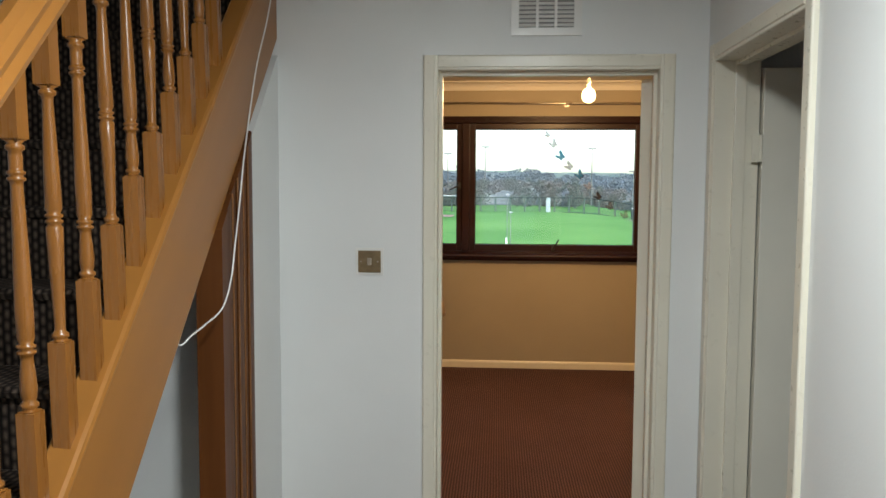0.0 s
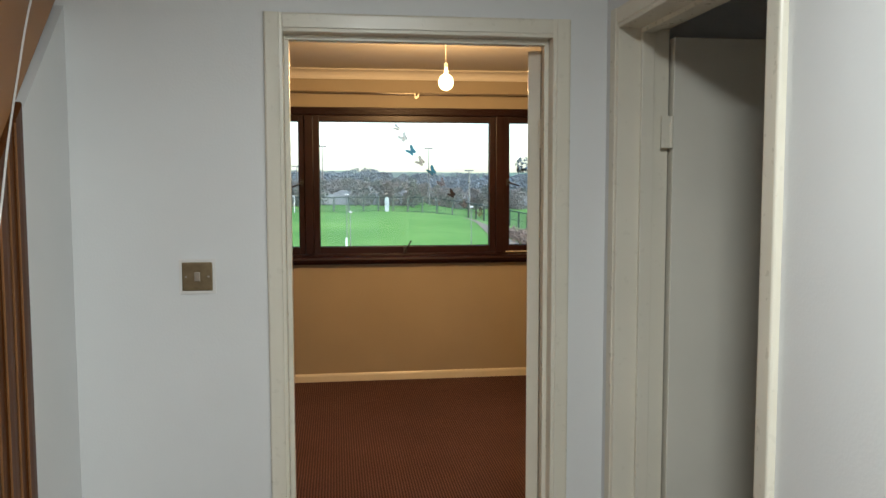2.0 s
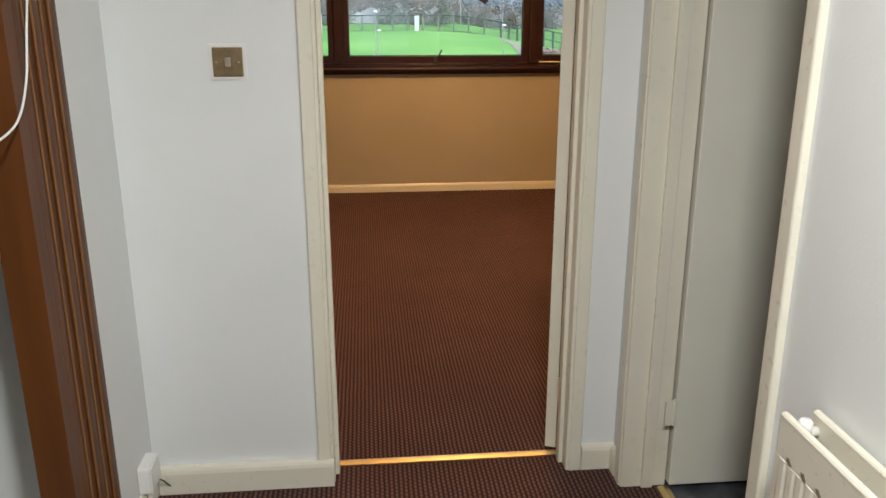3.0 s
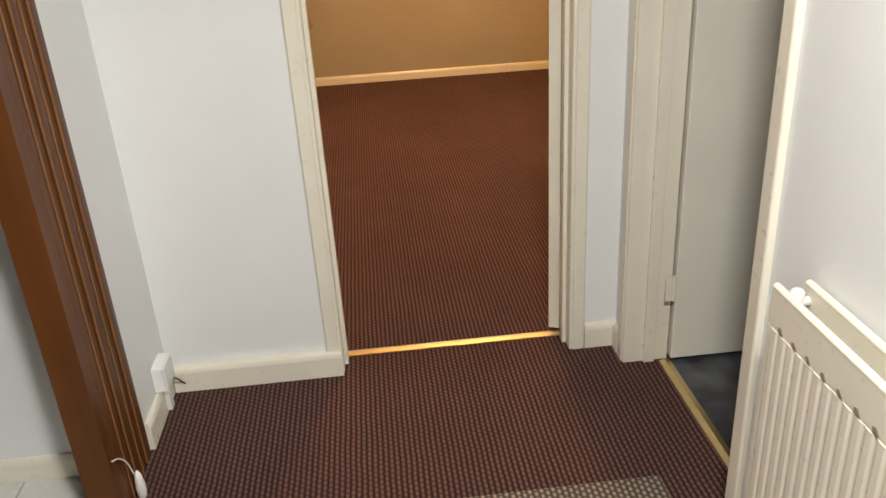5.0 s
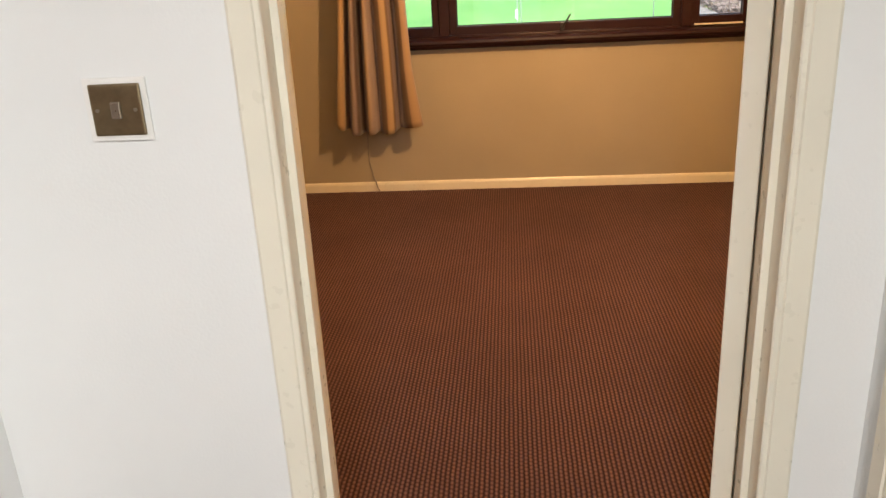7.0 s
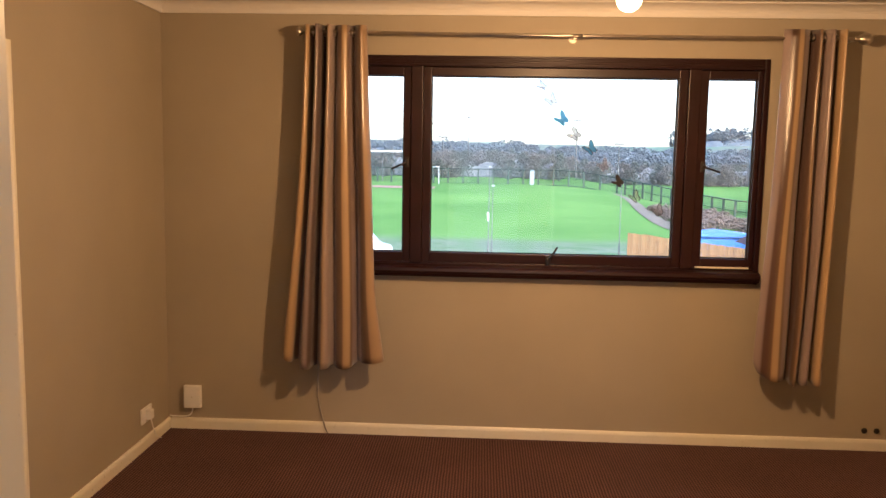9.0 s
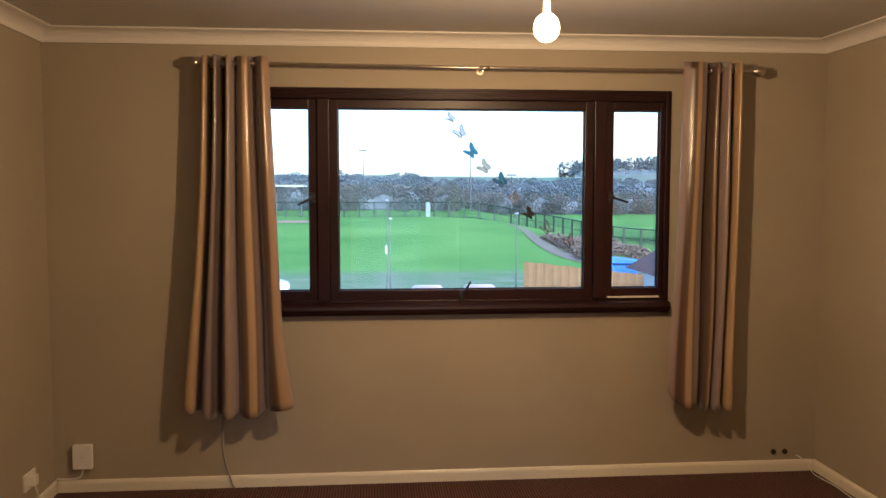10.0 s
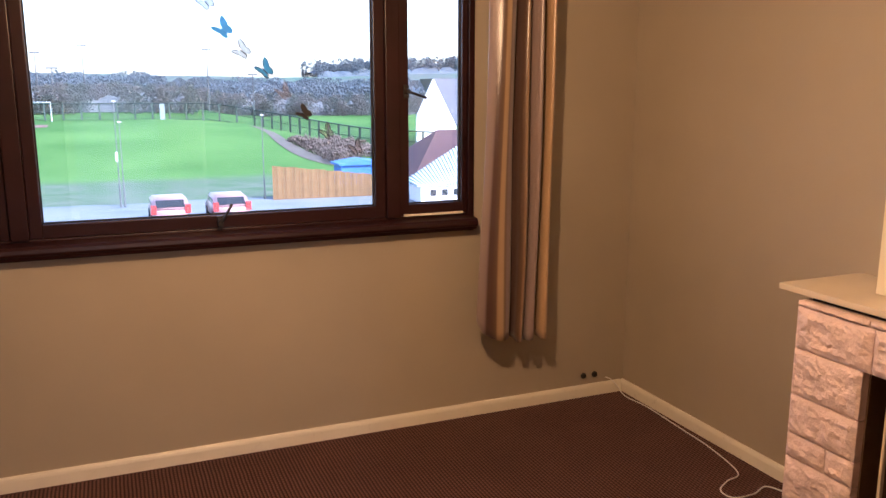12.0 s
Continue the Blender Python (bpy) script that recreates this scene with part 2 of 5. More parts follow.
piece("wall_stairwell_upper", boxes((-0.6, -4.2, HALL_TOP + 0.1, -0.5, -0.0005, 4.2), (-0.6, 0.065, RTOP + 0.105, -0.5, 2.1, 4.2)), HALL_PAINT, kind="structure")
piece("wall_side_room", boxes((2.5, -2.2, 0, 2.6, -0.0005, 2.5), (1.13, -2.3, 0, 2.6, -2.2, 2.5)), HALL_PAINT, kind="structure")
piece("ceiling_side_room", boxes((1.13, -2.3, 2.5, 2.6, -0.0005, 2.6)), CEILING_PAINT, kind="structure")
VINYL = mat("dark_marbled_vinyl", (0.055, 0.058, 0.066), 0.35, 0.7, 9.0, 60, 0.02, stain=(0.16, 0.155, 0.16), stain_scale=6)
piece("floor_side_room", boxes((1.135, -2.2, -0.12, 2.5, -0.0005, -0.003)), VINYL, kind="structure")
TILE = mat("pale_floor_tile", (0.62, 0.61, 0.57), 0.25, 0.06, 3.0, 50, 0.03, stain=(0.5, 0.48, 0.44), stain_scale=3)
GROUT = mat("grey_grout", (0.36, 0.34, 0.31), 0.8, 0.1, 20, 150, 0.05)
piece("floor_under_stairs", boxes((-1.52, -4.2, -0.12, LX - 0.012, -0.0005, -0.006)), GROUT, kind="structure")

# ---- the shell: room ----
WX0, WX1, WZ0, WZ1 = -0.45, 1.984, 0.985, 2.282
piece("wall_room_window", boxes((RL - 0.1, RF, 0, WX0, RF + 0.135, RTOP + 0.1), (WX1, RF, 0, RR + 0.1, RF + 0.135, RTOP + 0.1), (WX0, RF, 0, WX1, RF + 0.135, WZ0), (WX0, RF, WZ1, WX1, RF + 0.135, RTOP + 0.1)),
      ROOM_PAINT, kind="structure")
piece("wall_room_plain", boxes((RL - 0.1, RB, 0, RL, RF, RTOP + 0.1)), ROOM_PAINT, kind="structure")
piece("wall_room_fireplace", boxes((RR, RB, 0, RR + 0.1, RF, RTOP + 0.1)), ROOM_PAINT, kind="structure")
piece("wall_room_bulkhead", boxes((RL + 0.001, RB, 2.12, -0.56, 0.46, RTOP - 0.001)), ROOM_PAINT, kind="structure")
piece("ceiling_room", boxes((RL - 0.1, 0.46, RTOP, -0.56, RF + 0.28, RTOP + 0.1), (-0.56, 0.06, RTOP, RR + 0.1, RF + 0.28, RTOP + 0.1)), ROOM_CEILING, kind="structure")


def cornice(name, a, b, along, at, side):
    """A coved moulding between wall and ceiling."""
    d, h = 0.095, 0.075
    out = [(0, 0), (0, -h), (0.012, -h), (0.014, -h + 0.012)]
    out += [(0.014 + (d - 0.028) * (1 - math.cos(q * math.pi / 12)), -h + 0.012 + (h - 0.022) * math.sin(q * math.pi / 12)) for q in range(1, 7)]
    out += [(d - 0.012, -0.008), (d, -0.008), (d, 0)]
    ring = [(at + side * u, RTOP - 0.001 + v) for u, v in out]
    bm = prism(bmesh.new(), ring, along, a, b)
    piece(name, bm, CEILING_PAINT, kind="structure")


cornice("cornice_window_wall", RL + 0.001, RR - 0.001, 0, RF - 0.001, -1)
cornice("cornice_plain_wall", RB + 0.001, RF - 0.002, 1, RL + 0.001, 1)
cornice("cornice_fireplace_wall", RB + 0.001, RF - 0.002, 1, RR - 0.001, -1)
cornice("cornice_door_wall", -0.558, RR - 0.001, 0, RB + 0.001, 1)


def skirting(name, a, b, along, at, side, h, t=0.016):
    out = [(0, 0), (t, 0), (t, h - 0.02), (t - 0.003, h - 0.008), (t - 0.008, h), (0, h)]
    return piece(name, prism(bmesh.new(), [(at + side * u, v + 0.001) for u, v in out], along, a, b), GLOSS, kind="structure")


skirting("baseboard_window_wall", RL + 0.02, RR - 0.02, 0, RF - 0.001, -1, 0.068)
skirting("baseboard_plain_wall", 2.805, RF - 0.002, 1, RL + 0.001, 1, 0.068)
skirting("baseboard_plain_wall_near", RB + 0.01, 1.93, 1, RL + 0.001, 1, 0.068)
skirting("baseboard_fireplace_wall", 2.80, RF - 0.002, 1, RR - 0.001, -1, 0.068)
skirting("baseboard_hall_end", LX + 0.02, DX0 - 0.002, 0, -0.018, -1, 0.092)
skirting("baseboard_hall_end_short", DX1 + 0.054, RX - 0.002, 0, -0.001, -1, 0.092)
skirting("baseboard_hall_stair_side", -0.33, -0.003, 1, LX + 0.001, 1, 0.092)
skirting("baseboard_hall_side", -0.066, -0.018, 1, RX - 0.001, -1, 0.092)
skirting("baseboard_hall_radiator_wall", -4.1, SY0 - 0.062, 1, RX - 0.001, -1, 0.092)
skirting("baseboard_under_stairs", -1.51, LX - 0.08, 0, -0.401, -1, 0.075)
piece("baseboard_filler", boxes((LX + 0.004, -0.0175, 0.001, DX0 - 0.06, -0.001, 0.09)), GLOSS, kind="structure")


# ---- doorways ----
def doorway_x(name, x0, x1, top, y0, y1, stop, label):
    """Lining, stops and architraves of a doorway in a wall that runs along x."""
    d = thing(name, ((x0 + x1) / 2, y0, 0), label, "door frame", kind="structure")
    part("lining", boxes((x0 - 0.03, y0, 0, x0, y1, top + 0.03), (x1, y0, 0, x1 + 0.03, y1, top + 0.03), (x0, y0, top, x1, y1, top + 0.03)), GLOSS, d)
    s0, s1 = stop
    part("door_stop", boxes((x0, s0, 0.001, x0 + 0.014, s1, top - 0.014), (x1 - 0.014, s0, 0.001, x1, s1, top - 0.014), (x0, s0, top - 0.014, x1, s1, top), bevel=0.002), GLOSS, d)
    for y, s in ((y0, -1), (y1, 1)):
        w = 0.053
        out = [(0, 0), (0.009, 0), (0.0115, 0.0025), (0.0120, 0.010), (0.0158, 0.0125), (0.0162, w - 0.006), (0.0145, w - 0.002), (0.011, w), (0, w)]
        for side, x in ((-1, x0), (1, x1)):
            part("architrave", prism(bmesh.new(), [(x + side * v, y + s * u) for u, v in out], 2, 0.001, top + w), GLOSS, d)
        part("architrave", prism(bmesh.new(), [(y + s * u, top + v) for u, v in out], 0, x0 + 0.0005, x1 - 0.0005), GLOSS, d)
    return d


doorway_x("door_frame_room", DX0, DX1, DZ, -0.0005, RB + 0.0005, (0.035, 0.070), "cream painted frame of the room doorway")


def doorway_y(name, y0, y1, top, x0, x1, faces, stop, label):
    """The same in a wall that runs along y."""
    d = thing(name, (x0, (y0 + y1) / 2, 0), label, "door frame", kind="structure")
    part("lining", boxes((x0, y0 - 0.03, 0, x1, y0, top + 0.03), (x0, y1, 0, x1, y1 + 0.03, top + 0.03), (x0, y0, top, x1, y1, top + 0.03)), GLOSS, d)
    s0, s1 = stop
    part("door_stop", boxes((s0, y0, 0.001, s1, y0 + 0.014, top - 0.014), (s0, y1 - 0.014, 0.001, s1, y1, top - 0.014), (s0, y0, top - 0.014, s1, y1, top), bevel=0.002), GLOSS, d)
    for x, s in faces:
        w = 0.057
        out = [(0, 0), (0.009, 0), (0.0115, 0.0025), (0.0120, 0.010), (0.0158, 0.0125), (0.0162, w - 0.006), (0.0145, w - 0.002), (0.011, w), (0, w)]
        for side, y in ((-1, y0), (1, y1)):
            part("architrave", prism(bmesh.new(), [(x + s * u, y + side * v) for u, v in out], 2, 0.001, top + w), GLOSS, d)
        part("architrave", prism(bmesh.new(), [(x + s * u, top + v) for u, v in out], 1, y0 + 0.0005, y1 - 0.0005), GLOSS, d)
    return d


doorway_y("door_frame_side", SY0, SY1, SZ, RX - 0.0005, 1.1295, ((RX - 0.0005, -1),), (1.045, 1.082), "cream painted frame of the side doorway")


def hinge(parent, x, y, z, axis):
    bm = lathe(bmesh.new(), [(0.006, -0.045), (0.006, 0.045)], x, y, z, 10)
    if axis == "x":
        box(bm, x - 0.03, y - 0.0015, z - 0.045, x, y + 0.0015, z + 0.045)
    else:
        box(bm, x - 0.0015, y - 0.03, z - 0.045, x + 0.0015, y, z + 0.045)
    part("hinge", bm, GLOSS, parent, "hinge painted over in cream")


def room_door():
    """Open leaf, hung on the lining's room side and swung back past a right angle."""
    d = thing("door_1", (DX1 - 0.008, 0.115, 0.008), "open cream door swung back into the room", "door", kind="structure")
    turn = Matrix.Translation((DX1 - 0.004, 0.116, 0)) @ Matrix.Rotation(radians(-24), 4, "Z")
    for name, bm, m, lab in (("door_leaf", boxes((-0.040, -0.002, 0.012, 0.0, 0.745, 2.045), bevel=0.003), GLOSS, ""),
                             ("door_handle", lathe(lathe(bmesh.new(), [(0.024, 0), (0.024, 0.006), (0.010, 0.010), (0.010, 0.05)], -0.046, 0.68, 1.02, 14, "x"), [(0.012, -0.01), (0.026, 0.0), (0.028, 0.012), (0.02, 0.024)], -0.065, 0.68, 1.02, 14, "x"), BRASS, "brass door knob")):
        bm.transform(turn)
        part(name, bm, m, d, lab)
    hinge(d, DX1 - 0.006, 0.112, 1.79, "y")
    hinge(d, DX1 - 0.006, 0.112, 0.25, "y")


room_door()


def side_door():
    d = thing("door_2", (1.135, -0.15, 0.008), "flat grey-white door standing open into the dark side room", "door", kind="structure")
    part("door_leaf", boxes((1.136, -0.150, 0.012, 1.87, -0.112, 2.046), bevel=0.003), LEAF_PAINT, d)
    for z in (1.78, 0.28):
        hinge(d, 1.130, -0.153, z, "x")


side_door()


def closed_door():
    """Doorway in the plain wall of the room, its door shut."""
    d = thing("door_3", (RL, 2.36, 0), "closed cream painted door in the room", "door", kind="structure")
    y0, y1, top = 1.985, 2.748, 2.075
    part("door_leaf", boxes((RL + 0.0005, y0 + 0.002, 0.01, RL + 0.004, y1 - 0.002, top - 0.002)), GLOSS, d)
    w = 0.055
    out = [(0, 0), (0.011, 0), (0.016, 0.008), (0.018, 0.02), (0.013, 0.026), (0.015, 0.036), (0.015, w - 0.004), (0.011, w), (0, w)]
    for side, y in ((-1, y0), (1, y1)):
        part("architrave", prism(bmesh.new(), [(RL + 0.0005 + u, y + side * v) for u, v in out], 2, 0.001, top + w), GLOSS, d)
    part("architrave", prism(bmesh.new(), [(RL + 0.0005 + u, top + v) for u, v in out], 1, y0 + 0.0005, y1 - 0.0005), GLOSS, d)


closed_door()


def strip(name, x0, y0, x1, y1, along):
    """Domed metal cover strip over the joint of two floors."""
    out = [(0, 0), (0.006, 0.004), (0.5, 0.008), (0.994, 0.004), (1, 0)]
    if along == 0:
        bm = prism(bmesh.new(), [(y0 + (y1 - y0) * u, v + 0.0005) for u, v in out], 0, x0, x1)
    else:
        bm = prism(bmesh.new(), [(x0 + (x1 - x0) * u, v + 0.0005) for u, v in out], 1, y0, y1)
    return piece(name, bm, BRASS, kind="structure")


strip("trim_threshold_room", DX0 + 0.001, 0.084, DX1 - 0.001, 0.118, 0)
strip("trim_threshold_side", 1.098, SY0 + 0.015, 1.136, SY1 - 0.015, 1)
strip("trim_threshold_stairs", LX - 0.030, -4.1, LX + 0.012, -0.662, 1)


# ---- window ----
def glass():
    m = bpy.data.materials.new("window_glass")
    m.use_nodes = True
    b = m.node_tree.nodes["Principled BSDF"]
    b.inputs["Transmission Weight"].default_value = 1.0
    b.inputs["Roughness"].default_value = 0.0
    b.inputs["IOR"].default_value = 1.45
    b.inputs["Base Color"].default_value = (0.97, 0.985, 0.98, 1)
    return m


GLASS = glass()
PZ0, PZ1 = 1.131, 2.168
PANES = ((-0.395, -0.110), (0.053, 1.480), (1.650, 1.926))


def window():
    w = thing("window_1", ((WX0 + WX1) / 2, RF, WZ0), "dark-stained wooden window with three panes", "window", kind="structure")
    f0, f1 = RF - 0.014, RF + 0.13
    frame_box = boxes((WX0, f0, WZ0, WX0 + 0.030, f1, WZ1), (WX1 - 0.030, f0, WZ0, WX1, f1, WZ1), (WX0 + 0.03, f0, WZ1 - 0.062, WX1 - 0.03, f1, WZ1), (WX0 + 0.03, f0 + 0.02, WZ0, WX1 - 0.03, f1, 1.072), bevel=0.004)
    for a, b in ((-0.064, 0.004), (1.532, 1.600)):
        box(frame_box, a, f0 + 0.001, 1.0725, b, f1, WZ1 - 0.0625, 0.004)
    part("window_frame", frame_box, DARK_WOOD, w)
    reeds = bmesh.new()
    for k in range(4):
        tube(reeds, [(WX0 + 0.035, f0 + 0.001, WZ1 - 0.052 + 0.013 * k), (WX1 - 0.035, f0 + 0.001, WZ1 - 0.052 + 0.013 * k)], 0.0045, 8)
    part("moulding", reeds, DARK_WOOD, w)
    outer = ((WX0 + 0.031, -0.065), (0.005, 1.531), (1.601, WX1 - 0.031))
    for (a, b), (oa, ob_) in zip(PANES, outer):
        s = boxes((oa, RF + 0.006, 1.0735, a, RF + 0.058, WZ1 - 0.0635), (b, RF + 0.006, 1.0735, ob_, RF + 0.058, WZ1 - 0.0635),
                  (a, RF + 0.006, 1.0735, b, RF + 0.058, PZ0), (a, RF + 0.006, PZ1, b, RF + 0.058, WZ1 - 0.0635), bevel=0.004)
        sash = part("sash", s, DARK_WOOD, w)
        bead = bmesh.new()
        for x0, z0, x1, z1 in ((a, PZ0, a + 0.006, PZ1), (b - 0.006, PZ0, b, PZ1), (a + 0.006, PZ0, b - 0.006, PZ0 + 0.006), (a + 0.006, PZ1 - 0.006, b - 0.006, PZ1)):
            box(bead, x0, RF + 0.030, z0, x1, RF + 0.042, z1)
        part("glazing_bead", bead, BLACK, sash)
        g = part("pane", boxes((a + 0.001, RF + 0.044, PZ0 + 0.001, b - 0.001, RF + 0.048, PZ1 - 0.001)), GLASS, sash, "clear glass pane")
        g.visible_shadow = False
    sill = bmesh.new()
    out = [(RF + 0.02, WZ0 + 0.080), (4.290, WZ0 + 0.070), (4.278, WZ0 + 0.060), (4.275, WZ0 + 0.045), (4.281, WZ0 + 0.034), (4.292, WZ0 + 0.028), (4.297, WZ0 + 0.016), (RF - 0.001, WZ0 + 0.014), (RF - 0.001, WZ0 + 0.001), (RF + 0.02, WZ0 + 0.001)]
    prism(sill, out, 0, WX0 - 0.012, WX1 - 0.008)
    part("window_sill", sill, DARK_WOOD, w, "dark varnished wooden sill")
    # worn pale strip along the sash foot
    part("draught_strip", boxes((1.62, RF - 0.006, 1.074, 1.93, RF + 0.005, 1.084)), GLOSS, w, "pale worn strip along the sash foot")
    for x, z, a, lab in ((-0.088, 1.664, 205, 0), (1.636, 1.666, -18, 0), (0.757, 1.100, 58, 0)):
        bm = lathe(bmesh.new(), [(0.012, -0.012), (0.014, 0.0), (0.009, 0.008), (0.009, 0.02)], x, RF - 0.024, z, 12, "y")
        c, s = math.cos(radians(a)), math.sin(radians(a))
        pts = [(x + 0.095 * q * c, RF - 0.028 - 0.012 * math.sin(q * 3), z + 0.095 * q * s) for q in (0, 0.15, 0.4, 0.7, 0.9, 1.0)]
        tube(bm, pts, 0.0065, 10)
        box(bm, x - 0.012, RF - 0.010, z - 0.03, x + 0.012, RF + 0.006, z + 0.03, 0.003)
        part("window_handle", bm, DARK_METAL, w, "dark metal casement handle", soft=False)


window()


# ---- hall things ----
def staircase():
    S, CAP, LOW = 0.985, 2.565, 2.180
    st = thing("staircase", (-0.9, -2.2, 0), "varnished pine staircase with dark flecked carpet", "staircase", kind="structure")
    y0, y1 = -2.21, -0.002
    out = [(y0, LOW + S * y0 if LOW + S * y0 > 0 else 0.001), (y1, LOW + S * y1), (y1, CAP + S * y1 - 0.03), (y0, CAP + S * y0 - 0.03)]
    string = part("string_board", prism(bmesh.new(), out, 0, -0.592, -0.547), RAIL_PINE, st, "wide varnished pine string board")
    bm = bmesh.new()
    n = (-S / math.hypot(1, S), 1 / math.hypot(1, S))
    prof = [(-0.606, 0.0), (-0.541, 0.0), (-0.537, 0.008), (-0.540, 0.018), (-0.546, 0.024), (-0.600, 0.026), (-0.606, 0.02)]
    rings = []
    for y in (y0, y1):
        z = CAP + S * y - 0.028
        rings.append([bm.verts.new((x, min(y + n[0] * h, -0.0005), z + n[1] * h)) for x, h in prof])
    bm.faces.new(rings[0]), bm.faces.new(rings[1][::-1])
    for i in range(len(prof)):
        j = (i + 1) % len(prof)
        bm.faces.new((rings[0][i], rings[1][i], rings[1][j], rings[0][j]))
    bmesh.ops.recalc_face_normals(bm, faces=bm.faces)
    part("string_capping", bm, RAIL_PINE, st, "moulded pine capping")
    # handrail
    bm = bmesh.new()
    prof = [(-0.030, 0.0), (0.030, 0.0), (0.034, 0.012), (0.028, 0.030), (0.034, 0.045), (0.028, 0.064), (0.012, 0.074), (-0.012, 0.074), (-0.028, 0.064), (-0.034, 0.045), (-0.028, 0.030), (-0.034, 0.012)]
    rings = []
    for y in (-2.6, -0.45):
        z = CAP + S * y + 0.832
        rings.append([bm.verts.new((-0.575 + a, y + n[0] * h, z + n[1] * h)) for a, h in prof])
    bm.faces.new(rings[0]), bm.faces.new(rings[1][::-1])
    for i in range(len(prof)):
        j = (i + 1) % len(prof)
        bm.faces.new((rings[0][i], rings[1][i], rings[1][j], rings[0][j]))
    bmesh.ops.recalc_face_normals(bm, faces=bm.faces)
    part("handrail", bm, RAIL_PINE, st, "moulded pine handrail")
    # two patterns of turned spindle, set by turns
    h = 0.0172

    def ring(z, r=0.0165):
        return [(r * 0.72, z - 0.0105), (r, z - 0.0075), (r, z - 0.0035), (r * 0.70, z), (r, z + 0.0035), (r, z + 0.0075), (r * 0.72, z + 0.0105)]

    def collar(z, r=0.0160):
        return [(r * 0.7, z - 0.007), (r, z - 0.003), (r, z + 0.003), (r * 0.7, z + 0.007)]

    vase = [(0.0165, 0.198)] + collar(0.208) + [(0.0135, 0.222), (0.0150, 0.240), (0.0135, 0.265), (0.0110, 0.290)] + ring(0.309) + [(0.0150, 0.330), (0.0160, 0.375), (0.0148, 0.450), (0.0125, 0.530), (0.0108, 0.600)] + ring(0.618, 0.0158) + [(0.0118, 0.632), (0.0122, 0.652)] + collar(0.668) + [(0.0165, 0.680)]
    double_taper = [(0.0165, 0.198)] + collar(0.208) + [(0.0100, 0.222), (0.0122, 0.290), (0.0148, 0.370), (0.0160, 0.415)] + ring(0.432) + [(0.0160, 0.450), (0.0145, 0.520), (0.0118, 0.600), (0.0100, 0.655)] + collar(0.669) + [(0.0165, 0.680)]
    meshes = []
    for turned in (vase, double_taper):
        bm = bmesh.new()
        prism(bm, [(-h, -S * h - 0.004), (h, S * h - 0.004), (h, 0.198), (-h, 0.198)], 0, -h, h)
        prism(bm, [(-h, 0.680), (h, 0.680), (h, 0.838 + S * h), (-h, 0.838 - S * h)], 0, -h, h)
        bmesh.ops.bevel(bm, geom=[e for e in bm.edges if abs(e.verts[0].co.z - e.verts[1].co.z) < 0.001 and 0.19 < e.verts[0].co.z < 0.69], offset=0.003, segments=2, affect="EDGES")
        lathe(bm, turned, 0, 0, 0, 18)
        for v in bm.verts:
            v.co.x -= 0.024 * v.co.z
        me = mesh("spindle", bm, PINE)
        for f in me.polygons:
            f.use_smooth = len(f.vertices) == 4 and 0.2 < f.center.z < 0.679
        meshes.append(me)
    for i in range(-5, 11):
        y = -1.545 + 0.1085 * i
        if y > -0.5:
            break
        ob = new("spindle", meshes[i % 2])
        ob.parent = st
        ob.matrix_parent_inverse = Matrix.Translation(-Vector(st.location))
        ob.location = (-0.575, y, CAP + S * y)
    # carpeted steps
    for m in range(1, 18):
        z, y = 0.198 * m, -0.99 + 0.201 * (m - 7)
        bm = bmesh.new()
        if m > 10:
            prism(bm, [(y + 0.016, z - 0.198), (y + 0.016, z - 0.03), (y + 0.002, z - 0.026), (y - 0.004, z - 0.012), (y + 0.004, z - 0.001), (y + 0.014, z), (y + 0.216, z), (y + 0.216, z - 0.03), (y + 0.03, z - 0.03), (y + 0.03, z - 0.198)], 0, -1.518, -0.602)
            part("step", bm, STAIR_CARPET, st, "step covered in dark flecked carpet")
            continue
        out = [(y + 0.016, z - 0.198), (y + 0.016, z - 0.03), (y + 0.002, z - 0.026), (y - 0.004, z - 0.012), (y + 0.004, z - 0.001), (y + 0.014, z), (y + 0.2165, z), (y + 0.2165, z - 0.198)]
        prism(bm, out, 0, -1.518, -0.652)
        part("step", bm, STAIR_CARPET, st, "step covered in dark flecked carpet")


staircase()


# paler tone for the highlights painted along the fold edges
FOLD_HIGHLIGHT = mat("fold_edge_highlight", (0.25, 0.11, 0.04), 0.4, 0.15, 12, 90, 0.0)


